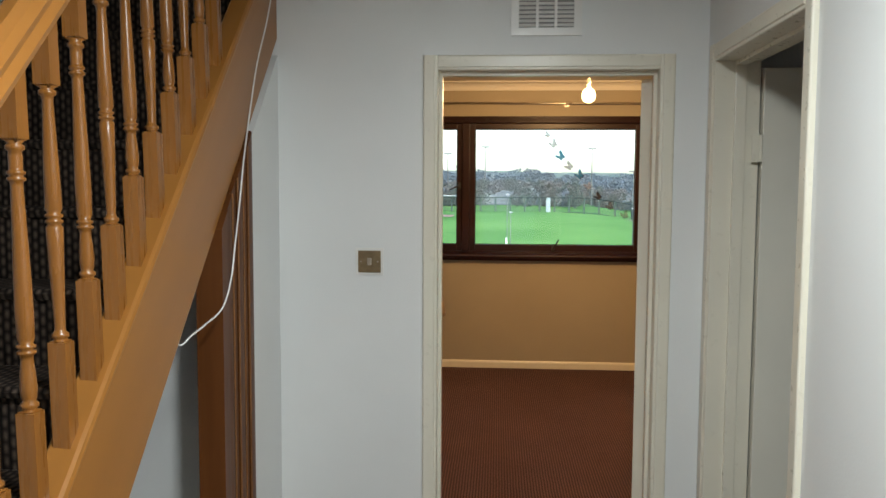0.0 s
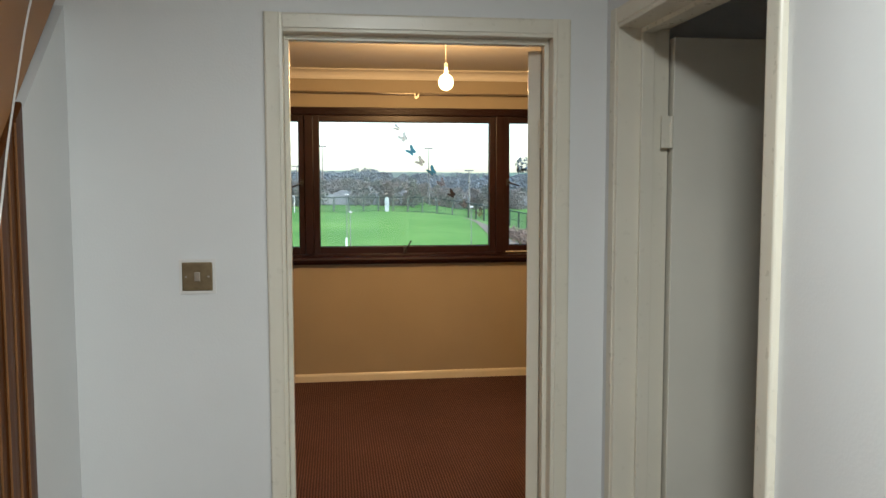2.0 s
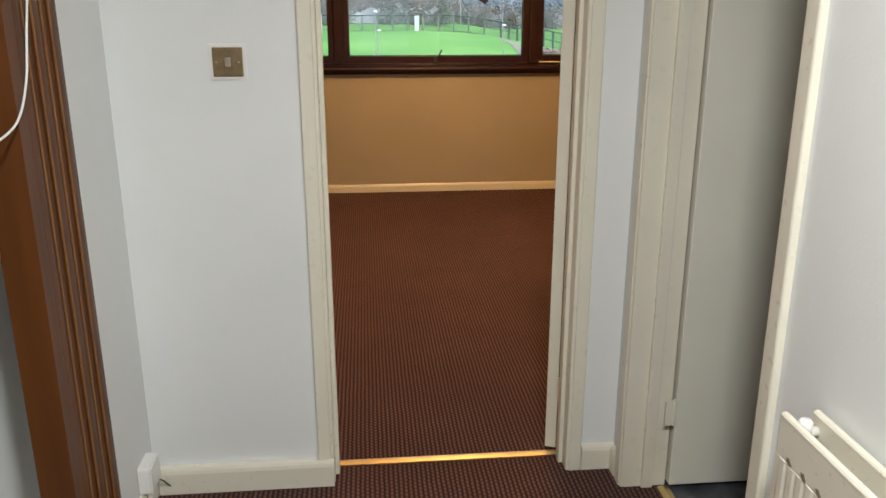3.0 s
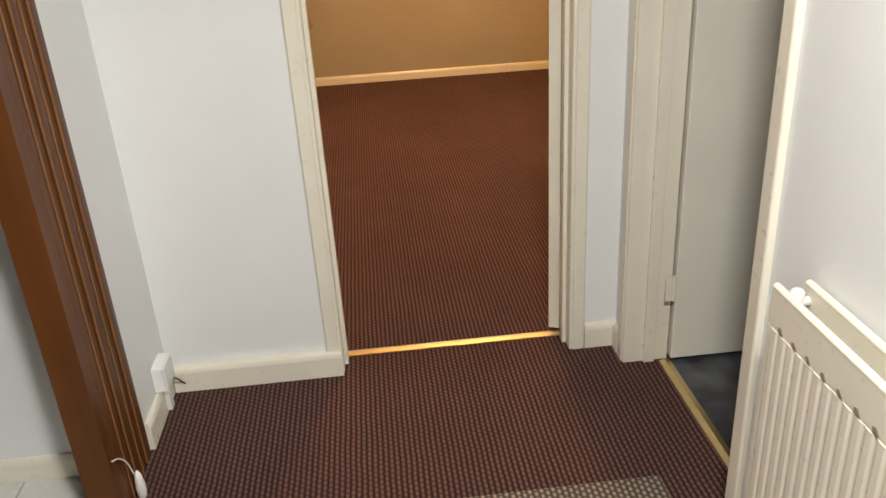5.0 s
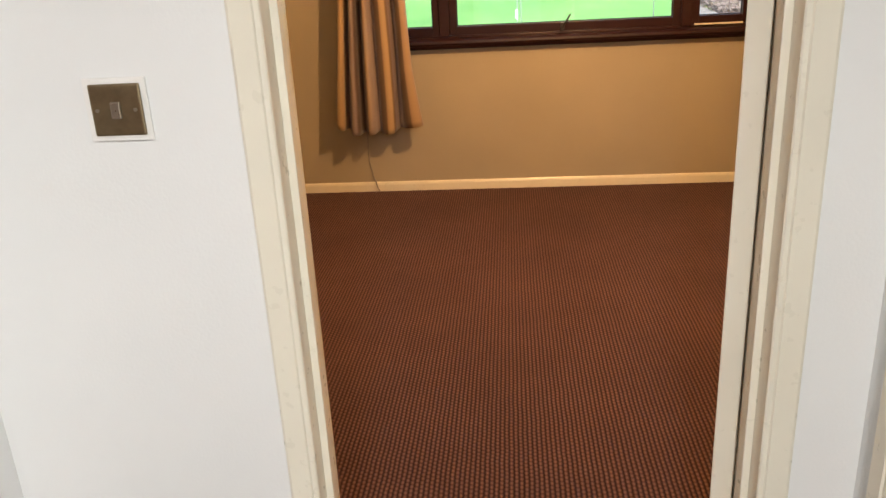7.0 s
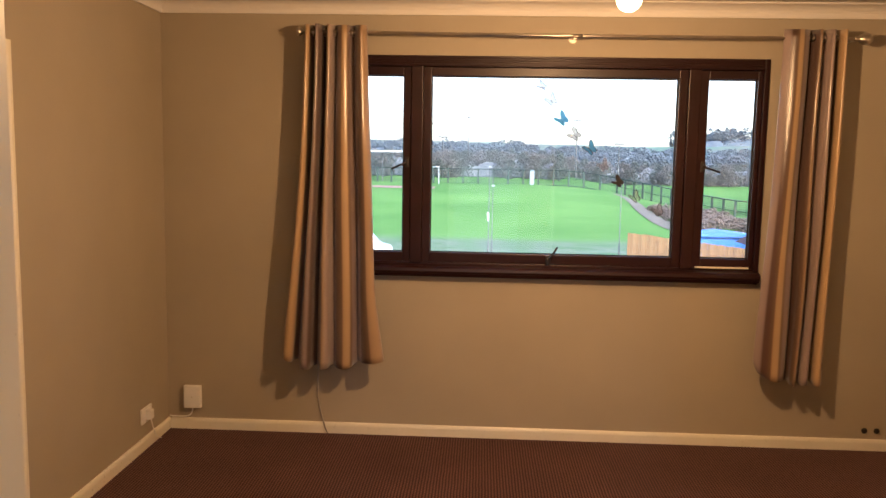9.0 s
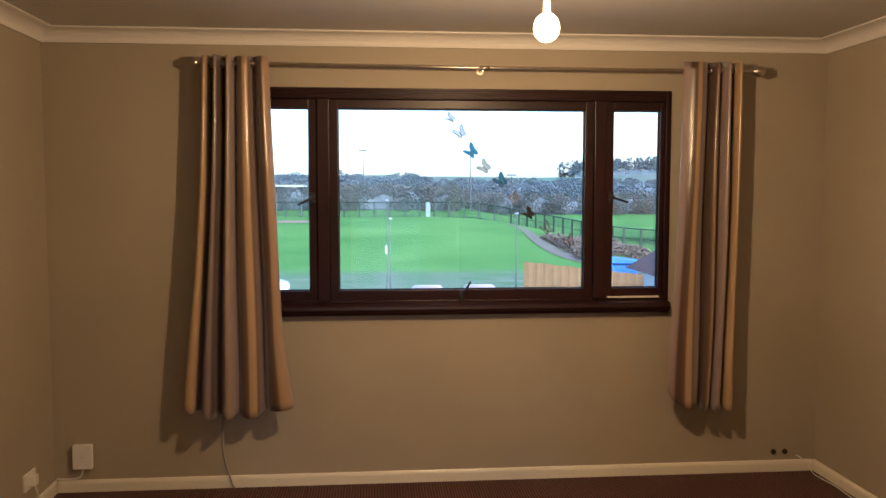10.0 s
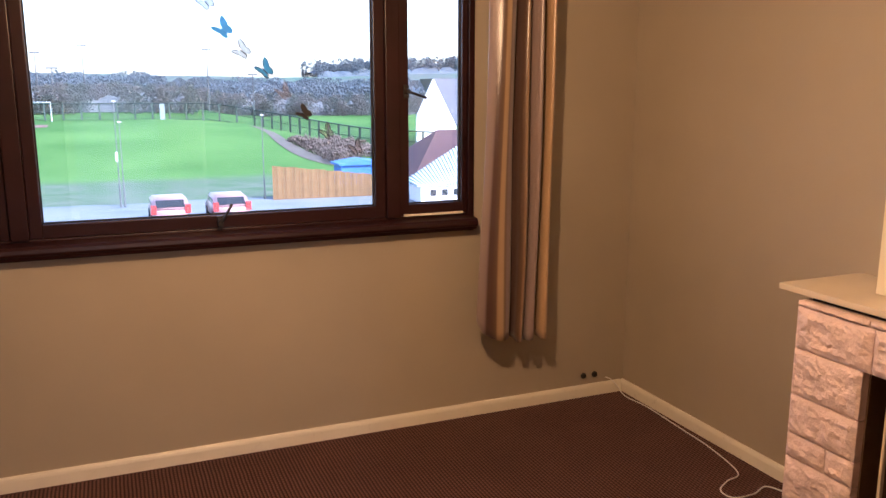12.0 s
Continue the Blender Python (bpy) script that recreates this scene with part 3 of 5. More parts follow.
def folding_door():
    """Concertina door pushed back into a stack at the side of its opening."""
    d = thing("folding_door", (-0.575, -0.5, 0), "reddish varnished wooden folding door pushed open under the stairs", "folding door")
    top = lambda y: 2.170 + 0.985 * y - 0.004
    y = -0.655
    part("end_post", prism(bmesh.new(), [(y, 0.003), (y + 0.052, 0.003), (y + 0.052, top(y + 0.052)), (y, top(y))], 0, -0.612, -0.533), FOLD_WOOD, d)
    y += 0.054
    for k in range(5):
        w = (0.050, 0.047, 0.052, 0.046, 0.053)[k]
        x = -0.536 - 0.004 * (k % 2)
        out = [(x - 0.070, y), (x - 0.006, y), (x, y + 0.007), (x + 0.001, y + w * 0.5), (x, y + w - 0.007), (x - 0.006, y + w - 0.002), (x - 0.070, y + w - 0.002)]
        bm = prism(bmesh.new(), out, 2, 0.004, top(y))
        for v in bm.verts:
            if v.co.z > 1:
                v.co.z = top(v.co.y)
        part("fold_panel", bm, FOLD_WOOD, d)
        # thin pale line drawn as the highlight on the fold's edge
        if k < 4:
            part("fold_highlight_line", tube(bmesh.new(), [(-0.5352, y + w, 0.004), (-0.5352, y + w, top(y + w))], 0.0026, 6), FOLD_HIGHLIGHT, d, "pale painted highlight between two folds")
        y += w + 0.002
    part("door_catch", boxes((-0.5445, -0.338, 1.010, -0.5395, -0.332, 1.135)), WHITE_PLASTIC, d, "narrow white catch strip")


folding_door()


def hanging_cable():
    pts = [(-0.528, -0.02, 2.52), (-0.530, -0.165, 2.235), (-0.533, -0.29, 2.05), (-0.533, -0.375, 1.885), (-0.528, -0.46, 1.73), (-0.520, -0.535, 1.585), (-0.517, -0.59, 1.47), (-0.518, -0.625, 1.375), (-0.522, -0.69, 1.300), (-0.532, -0.80, 1.27), (-0.540, -0.875, 1.255), (-0.556, -0.915, 1.235), (-0.57, -0.93, 1.262)]
    piece("cable", tube(bmesh.new(), smooth_path(pts, 6), 0.0026, 8), WHITE_PLASTIC, "thin white cable sagging from the stair string", "cable", soft=True)
    t = thing("pull_cord", (-0.53, -0.54, 0.01), "short white cord with a toggle by the folding door", "cord")
    part("cord", tube(bmesh.new(), smooth_path([(-0.531, -0.635, 0.205), (-0.527, -0.60, 0.185), (-0.521, -0.575, 0.15), (-0.517, -0.56, 0.10)], 6), 0.0022, 6), WHITE_PLASTIC, t)
    part("toggle", lathe(bmesh.new(), [(0.004, 0.096), (0.010, 0.080), (0.014, 0.040), (0.012, 0.010), (0.006, 0.001)], -0.514, -0.545, 0.0, 12), WHITE_PLASTIC, t, soft=True)


hanging_cable()


def wall_switch():
    s = thing("light_switch", (-0.209, -0.001, 1.373), "brass light switch with a pale surround on the white wall", "switch")
    part("surround", boxes((-0.2600, -0.006, 1.3235, -0.1580, -0.0005, 1.4225), bevel=0.001), WHITE_PLASTIC, s)
    part("plate", boxes((-0.2510, -0.010, 1.3325, -0.1670, -0.0051, 1.4135), bevel=0.003), mat("aged_brass_plate", (0.30, 0.235, 0.145), 0.38, 0.2, 30, 200, 0.04, metal=1.0), s)
    part("rocker", boxes((-0.2170, -0.0150, 1.3600, -0.2010, -0.0101, 1.3860), bevel=0.002), NICKEL, s)
    for x in (-0.240, -0.178):
        part("screw", lathe(bmesh.new(), [(0.0032, -0.002), (0.0028, 0.0)], x, -0.0102, 1.373, 10, "y"), NICKEL, s)


wall_switch()


def wall_vent():
    v = thing("wall_vent", (0.42, -0.001, 2.27), "white plastic louvred vent above the doorway", "vent")
    x0, x1, z0, z1 = 0.298, 0.546, 2.182, 2.372
    bm = boxes((x0, -0.012, z0, x0 + 0.028, -0.0005, z1), (x1 - 0.028, -0.012, z0, x1, -0.0005, z1), (x0 + 0.028, -0.012, z0, x1 - 0.028, -0.0005, z0 + 0.027), (x0 + 0.028, -0.012, z1 - 0.022, x1 - 0.028, -0.0005, z1))
    part("frame", bm, WHITE_PLASTIC, v)
    # backing is greyed to paint the shadow behind the slats
    part("backing", boxes((x0 + 0.028, -0.0025, z0 + 0.027, x1 - 0.028, -0.0006, z1 - 0.022)), mat("vent_shadow_plastic", (0.34, 0.34, 0.33), 0.6, 0.05, 20, 100, 0.0), v)
    for x in (0.385, 0.450):
        part("mullion", boxes((x, -0.0115, z0 + 0.0272, x + 0.010, -0.003, z1 - 0.0222)), WHITE_PLASTIC, v)
    for a, b in ((x0 + 0.0282, 0.3848), (0.3952, 0.4498), (0.4602, x1 - 0.0282)):
        for k in range(9):
            z = z0 + 0.036 + 0.0150 * k
            bm = prism(bmesh.new(), [(-0.003, z + 0.004), (-0.0105, z - 0.005), (-0.0115, z - 0.003), (-0.004, z + 0.006)], 0, a, b)
            part("slat", bm, WHITE_PLASTIC, v)


wall_vent()


def radiator():
    r = thing("radiator", (0.945, -1.6, 0.0), "cream double-panel radiator on the hall wall", "radiator")
    y0, y1, z0, z1 = -2.15, -1.140, 0.15, 0.818
    for x in (0.905, 0.966):
        bm = bmesh.new()
        out = []
        n = 33
        for k in range(n):
            y = y1 - 0.028 - (y1 - y0 - 0.056) * k / (n - 1)
            out += [(x, y + 0.013), (x - 0.0020, y + 0.007), (x - 0.0020, y - 0.007), (x, y - 0.013)]
        ring = [(x, y1)] + out + [(x, y0), (x + 0.014, y0), (x + 0.014, y1)]
        prism(bm, ring, 2, z0 + 0.05, z1 - 0.075)
        box(bm, x, y0, z1 - 0.0748, x + 0.014, y1, z1, 0.004)
        box(bm, x, y0, z0, x + 0.014, y1, z0 + 0.0498, 0.004)
        panel = part("panel", bm, RAD_PAINT, r)
        tube(bm2 := bmesh.new(), [(x + 0.007, y0 + 0.003, z1 + 0.001), (x + 0.007, y1 - 0.003, z1 + 0.001)], 0.008, 10)
        part("top_edge", bm2, RAD_PAINT, r)
    # dark dashes paint the shade cast by the panel's press marks
    shade = mat("radiator_groove_shade", (0.22, 0.18, 0.13), 0.6, 0.1, 20, 90, 0.0)
    mark = mesh("press_mark_shade", prism(bmesh.new(), [(-0.009, -0.004), (-0.002, -0.007), (0.007, -0.002), (0.009, 0.004), (0.0, 0.006)], 0, 0.9030, 0.9048), shade)
    for k in range(20):
        o = new("press_mark_shade", mark)
        o.parent, o.matrix_parent_inverse = r, Matrix.Translation(-Vector(r.location))
        o.location = (0, y1 - 0.050 - 0.048 * k, z1 - 0.066)
    fins = bmesh.new()
    for k in range(40):
        y = y1 - 0.04 - (y1 - y0 - 0.08) * k / 39
        box(fins, 0.921, y - 0.001, z0 + 0.06, 0.964, y + 0.001, z1 - 0.05)
    part("fins", fins, RAD_PAINT, r)
    part("valve", lathe(lathe(bmesh.new(), [(0.013, 0.0), (0.013, 0.045), (0.009, 0.05)], 0.943, y1 - 0.02, z1 - 0.05, 12), [(0.010, 0), (0.010, 0.05)], 0.918, y1 - 0.02, z1 - 0.026, 10, "x"), WHITE_PLASTIC, r, "white bleed cap", soft=True)
    part("pipe", tube(bmesh.new(), [(0.945, y1 - 0.03, 0.001), (0.945, y1 - 0.03, z0 + 0.03)], 0.0075, 10), RAD_PAINT, r)
    for y in (-1.35, -1.95):
        part("bracket", boxes((0.9805, y, 0.5, 0.9895, y + 0.03, 0.6)), RAD_PAINT, r)


radiator()


def hall_socket():
    s = thing("surface_socket", (-0.53, -0.13, 0.12), "white surface-mounted socket box above the skirting", "socket")
    part("box", boxes((LX + 0.0005, -0.172, 0.096, LX + 0.036, -0.070, 0.182), bevel=0.004), WHITE_PLASTIC, s)
    part("cover", boxes((LX + 0.0365, -0.170, 0.098, LX + 0.042, -0.072, 0.180), bevel=0.002), WHITE_PLASTIC, s)
    part("trunking", boxes((LX + 0.0178, -0.150, 0.012, LX + 0.034, -0.115, 0.0955), bevel=0.003), WHITE_PLASTIC, s)
    part("wire", tube(bmesh.new(), smooth_path([(LX + 0.036, -0.085, 0.095), (LX + 0.045, -0.06, 0.07), (LX + 0.05, -0.04, 0.045), (LX + 0.06, -0.03, 0.03)], 5), 0.0025, 6), DARK_METAL, s)


hall_socket()


def door_mat():
    bm = boxes((-0.045, -1.62, 0.001, 0.905, -0.695, 0.009), bevel=0.003)
    piece("door_mat", bm, MAT_PILE, "grey flecked mat lying on the burgundy carpet", "mat")


door_mat()


def hall_light():
    x, y, z = HALL_LAMP
    d = thing("ceiling_light", (x, y, HALL_TOP), "round flush white light on the hall ceiling", "lamp")
    part("base", lathe(bmesh.new(), [(0.150, HALL_TOP - 0.001), (0.150, HALL_TOP - 0.020), (0.142, HALL_TOP - 0.026)], x, y, 0, 28), WHITE_PLASTIC, d, soft=True)
    part("rim", lathe(bmesh.new(), [(0.138, HALL_TOP - 0.0265), (0.138, HALL_TOP - 0.040), (0.130, HALL_TOP - 0.046)], x, y, 0, 28), WHITE_PLASTIC, d, soft=True)


hall_light()


# ---- room things ----
def emit(name, colour, strength):
    m = bpy.data.materials.new(name)
    m.use_nodes = True
    b = m.node_tree.nodes["Principled BSDF"]
    b.inputs["Base Color"].default_value = (0.9, 0.85, 0.75, 1)
    b.inputs["Emission Color"].default_value = (*colour, 1)
    b.inputs["Emission Strength"].default_value = strength
    return m


def pendant():
    x, y, z = BULB
    d = thing("pendant_bulb", (x, y, RTOP), "bare glowing bulb on a short white ceiling flex", "lamp")
    part("rose", lathe(bmesh.new(), [(0.05, RTOP - 0.001), (0.046, RTOP - 0.015), (0.02, RTOP - 0.03)], x, y, 0, 20), WHITE_PLASTIC, d, soft=True)
    part("flex", tube(bmesh.new(), [(x, y, RTOP - 0.03), (x, y, z + 0.12)], 0.003, 6), WHITE_PLASTIC, d)
    part("lamp_holder", lathe(bmesh.new(), [(0.006, 0.115), (0.0115, 0.105), (0.0115, 0.075), (0.011, 0.07), (0.011, 0.05)], x, y, z, 14), WHITE_PLASTIC, d, soft=True)
    b = part("bulb", lathe(bmesh.new(), [(0.011, 0.049), (0.024, 0.043), (0.036, 0.032), (0.043, 0.015), (0.046, -0.003), (0.042, -0.022), (0.032, -0.037), (0.018, -0.046), (0.005, -0.049)], x, y, z, 20), emit("glowing_bulb", (1.0, 0.72, 0.33), 2.2), d, "glowing warm bulb", soft=True)
    b.visible_shadow = False


pendant()


def curtain_cloth():
    """Satin cloth with woven bands of brown, cream and grey, which run down it."""
    m = bpy.data.materials.new("striped_satin_curtain")
    m.use_nodes = True
    n, l = m.node_tree.nodes, m.node_tree.links
    b = n["Principled BSDF"]
    b.inputs["Roughness"].default_value = 0.27
    b.inputs["Specular IOR Level"].default_value = 1.0
    b.inputs["Anisotropic"].default_value = 0.5
    b.inputs["Sheen Weight"].default_value = 0.3
    uv = n.new("ShaderNodeUVMap")
    sp = n.new("ShaderNodeSeparateXYZ")
    l.new(uv.outputs[0], sp.inputs[0])
    fr = n.new("ShaderNodeMath")
    fr.operation = "FRACT"
    l.new(sp.outputs[0], fr.inputs[0])
    ramp = n.new("ShaderNodeValToRGB")
    ramp.color_ramp.interpolation = "B_SPLINE"
    e = ramp.color_ramp.elements
    bands = ((0.0, (0.075, 0.036, 0.024)), (0.13, (0.085, 0.042, 0.028)), (0.16, (0.50, 0.33, 0.17)), (0.25, (0.56, 0.39, 0.22)), (0.28, (0.12, 0.07, 0.05)), (0.33, (0.27, 0.20, 0.19)), (0.50, (0.33, 0.26, 0.26)),
             (0.53, (0.06, 0.028, 0.019)), (0.64, (0.07, 0.033, 0.022)), (0.67, (0.40, 0.26, 0.14)), (0.78, (0.45, 0.31, 0.19)), (0.82, (0.34, 0.27, 0.27)), (0.96, (0.30, 0.23, 0.22)), (1.0, (0.075, 0.036, 0.024)))
    e[0].position, e[0].color = bands[0][0], (*bands[0][1], 1)
    e[1].position, e[1].color = bands[-1][0], (*bands[-1][1], 1)
    for p, c in bands[1:-1]:
        e.new(p).color = (0.86 * c[0], 0.84 * c[1], 0.80 * c[2], 1)
    l.new(fr.outputs[0], ramp.inputs[0]), l.new(ramp.outputs[0], b.inputs["Base Color"])
    noise_ = n.new("ShaderNodeTexNoise")
    noise_.inputs["Scale"].default_value = 400
    bp = n.new("ShaderNodeBump")
    bp.inputs["Strength"].default_value, bp.inputs["Distance"].default_value = 0.15, 0.002
    l.new(noise_.outputs["Fac"], bp.inputs["Height"]), l.new(bp.outputs[0], b.inputs["Normal"])
    return m


CLOTH = curtain_cloth()
ROD_Y, ROD_Z = 4.225, 2.385


def curtain(x0, x1, b0, b1, zb0, zb1, width, flare, seed, label, repeats, sag):
    """A hanging cloth: folds that open towards the foot, with an uneven hem."""
    rnd = random.Random(seed)
    c = thing("curtain", ((x0 + x1) / 2, ROD_Y, zb0), label, "curtain", "pair of curtains")
    nu, nv = 150, 46
    folds = len(width)
    total = sum(width)
    edge = [0]
    for w in width:
        edge.append(edge[-1] + w / total)
    ph = [rnd.uniform(-0.5, 0.5) for _ in range(8)]
    depth = [rnd.random() for _ in width]

    def spot(u, v):
        k = max(i for i in range(folds) if edge[i] <= u + 1e-9)
        f = (u - edge[k]) / (edge[k + 1] - edge[k])
        bow = max(0.0, math.sin(math.pi * f))
        wave = bow ** 0.75 * (0.9 if k % 2 else -1)
        s = v ** 1.3
        x = (x0 + (x1 - x0) * u) * (1 - s) + (b0 + (b1 - b0) * u) * s
        x += 0.010 * math.sin(5 * v + ph[0] + 7 * u) * v + flare * v ** 3 * (u - 0.5) + flare * max(0.0, v - 0.8) * max(0.0, u - 0.8) * 25
        amp = (0.050 - 0.004 * v + 0.012 * math.sin(9 * u + ph[1])) * (0.75 + 0.5 * depth[k])
        amp *= 1.0 if width[k] < 1 else 0.62
        y = ROD_Y + amp * wave + 0.006 * math.sin(7 * v + 11 * u + ph[2]) * v - 0.03 * v
        x += 0.010 * math.cos(math.pi * f) * wave * v
        top = ROD_Z + 0.043 + 0.004 * wave
        foot = zb0 + (zb1 - zb0) * u + 0.007 * math.sin(17 * u + ph[3]) + 0.007 * wave + sag * (0.5 - math.sin(math.pi * u)) + 0.05 * max(0.0, 1 - u / 0.09) ** 2
        return Vector((x, y, top + (foot - top) * v))

    bm = bmesh.new()
    lay = bm.loops.layers.uv.new("weave")
    grid = [[bm.verts.new(spot(i / nu, j / nv)) for i in range(nu + 1)] for j in range(nv + 1)]
    for j in range(nv):
        for i in range(nu):
            f = bm.faces.new((grid[j][i], grid[j][i + 1], grid[j + 1][i + 1], grid[j + 1][i]))
            for lp, (a, q) in zip(f.loops, ((i, j), (i + 1, j), (i + 1, j + 1), (i, j + 1))):
                lp[lay].uv = (a / nu * repeats + 0.37 * seed, q / nv)
    cloth = part("cloth", bm, CLOTH, c, soft=True)
    solid = cloth.modifiers.new("thickness", "SOLIDIFY")
    solid.thickness = 0.003
    for k in range(folds):
        u = (edge[k] + edge[k + 1]) / 2
        p = spot(u, 0.02)
        ring = bmesh.new()
        pts = [(p.x + (0.0015 if q % 2 else -0.0015), ROD_Y + 0.019 * math.cos(q * math.pi / 7), ROD_Z + 0.019 * math.sin(q * math.pi / 7)) for q in range(15)]
        tube(ring, pts, 0.004, 6)
        part("eyelet", ring, NICKEL, c, "metal eyelet", soft=True)


curtain(-0.660, -0.310, -0.765, -0.232, 0.470, 0.492, (0.55, 0.5, 0.6, 0.5, 0.55, 0.45, 1.15, 0.6, 1.1), 0.03, 3, "striped brown and cream satin curtain drawn back beside the window", 1.7, 0.045)
curtain(2.005, 2.335, 1.945, 2.310, 0.490, 0.440, (2.3, 0.5, 0.55, 0.5, 0.6, 0.5, 0.55), 0.0, 5, "striped brown and grey satin curtain gathered at the window's end", 1.45, 0.035)


def curtain_rod():
    r = thing("curtain_rod", (0.9, RF, ROD_Z), "long metal curtain rod with ball finials above the window", "curtain rod")
    part("rod", tube(bmesh.new(), [(-0.665, ROD_Y, ROD_Z + 0.006), (0.85, ROD_Y, ROD_Z - 0.004), (2.385, ROD_Y, ROD_Z - 0.004)], 0.0095, 14), NICKEL, r, soft=True)
    part("rod_sleeve", tube(bmesh.new(), [(0.84, ROD_Y, ROD_Z - 0.004), (0.90, ROD_Y, ROD_Z - 0.004)], 0.0125, 14), NICKEL, r, soft=True)
    prof = [(0.0105, 0.0), (0.015, 0.006), (0.011, 0.014), (0.016, 0.024), (0.028, 0.040), (0.033, 0.058), (0.033, 0.072), (0.026, 0.086), (0.010, 0.096)]
    part("finial", lathe(bmesh.new(), prof, 2.385, ROD_Y, ROD_Z - 0.004, 18, "x"), NICKEL, r, soft=True)
    part("finial", lathe(bmesh.new(), [(a * 0.8, -b * 0.5) for a, b in prof], -0.665, ROD_Y, ROD_Z + 0.006, 18, "x"), NICKEL, r, soft=True)
    for x in (-0.64, 0.86, 2.37):
        bm = tube(bmesh.new(), [(x, RF - 0.001, ROD_Z - 0.004), (x, ROD_Y, ROD_Z - 0.016)], 0.006, 8)
        lathe(bm, [(0.022, -0.008), (0.022, -0.001)], x, RF - 0.0005, ROD_Z - 0.004, 14, "y")
        part("bracket", bm, NICKEL, r)


curtain_rod()


def butterfly(x, z, size, tilt, fold, wing, edge, label):
    """A flat window sticker: two pairs of wings, veined edges and a body."""
    y = RF + 0.0436
    b = thing("butterfly_sticker", (x, y, z), label, "window sticker", "butterfly stickers on the pane")
    wing_line = [(0.0, 0.06), (0.14, 0.34), (0.42, 0.64), (0.70, 0.74), (0.72, 0.54), (0.60, 0.22), (0.48, 0.05), (0.52, -0.16), (0.42, -0.40), (0.26, -0.46), (0.10, -0.30), (0.0, -0.12)]
    turn = Matrix.Rotation(radians(tilt), 2)

    def spread(pts, side):
        got = []
        for a, q in pts:
            v = turn @ Vector((side * a * size * (fold if side < 0 else 0.9), q * size))
            got.append((x + v.x, z + v.y))
        return got

    for side in (-1, 1):
        line = spread(wing_line, side)
        part("wing", prism(bmesh.new(), line, 1, y - 0.0006, y), wing, b)
        part("wing_edge", tube(bmesh.new(), [(p, y - 0.0012, q) for p, q in line[1:-1]], 0.0020, 5), edge, b)
    u, w = turn @ Vector((0, 0.34 * size)), turn @ Vector((0, -0.36 * size))
    part("body", tube(bmesh.new(), [(x + u.x, y - 0.002, z + u.y), (x, y - 0.0025, z), (x + w.x, y - 0.002, z + w.y)], 0.0022, 6), edge, b)


def film_(name, colour, through_):
    """Thin printed film that lets daylight through."""
    m = mat(name, colour, 0.5, 0.15, 50, 200, 0.0)
    n, l = m.node_tree.nodes, m.node_tree.links
    tr, mx = n.new("ShaderNodeBsdfTransparent"), n.new("ShaderNodeMixShader")
    tr.inputs[0].default_value = (*colour, 1)
    mx.inputs[0].default_value = through_
    l.new(n["Principled BSDF"].outputs[0], mx.inputs[1]), l.new(tr.outputs[0], mx.inputs[2]), l.new(mx.outputs[0], n["Material Output"].inputs[0])
    return m


STICK_BLUE = film_("blue_sticker", (0.10, 0.46, 0.72), 0.55)
STICK_GREY = film_("pale_grey_sticker", (0.62, 0.62, 0.65), 0.9)
STICK_DARK = film_("dark_sticker_edge", (0.10, 0.095, 0.10), 0.6)
STICK_WHITE = film_("white_sticker", (0.80, 0.80, 0.82), 0.88)
for x, z, size, tilt, fold, wing, edge, lab in (
        (0.699, 2.112, 0.050, 62, 0.35, STICK_GREY, STICK_DARK, "small pale grey butterfly sticker on the glass"),
        (0.755, 2.034, 0.058, 38, 0.75, STICK_GREY, STICK_DARK, "grey butterfly sticker with dark wing edges"),
        (0.821, 1.922, 0.066, 48, 0.60, STICK_BLUE, STICK_BLUE, "bright blue butterfly sticker seen side on"),
        (0.898, 1.834, 0.062, 55, 0.62, STICK_GREY, STICK_DARK, "grey butterfly sticker with folded wing"),
        (0.991, 1.753, 0.064, 42, 0.55, STICK_BLUE, STICK_DARK, "blue butterfly sticker with dark wing edges"),
        (1.071, 1.655, 0.056, 35, 0.60, STICK_WHITE, STICK_WHITE, "white butterfly sticker on the glass"),
        (1.162, 1.562, 0.056, 55, 0.50, STICK_DARK, STICK_DARK, "dark butterfly sticker on the glass"),
        (1.263, 1.475, 0.056, 40, 0.55, STICK_WHITE, STICK_DARK, "white and black butterfly sticker"),
        (1.399, 1.398, 0.058, 30, 0.60, STICK_WHITE, STICK_DARK, "black and white butterfly sticker low on the glass")):
    butterfly(x, z, size, tilt, fold, wing, edge, lab)


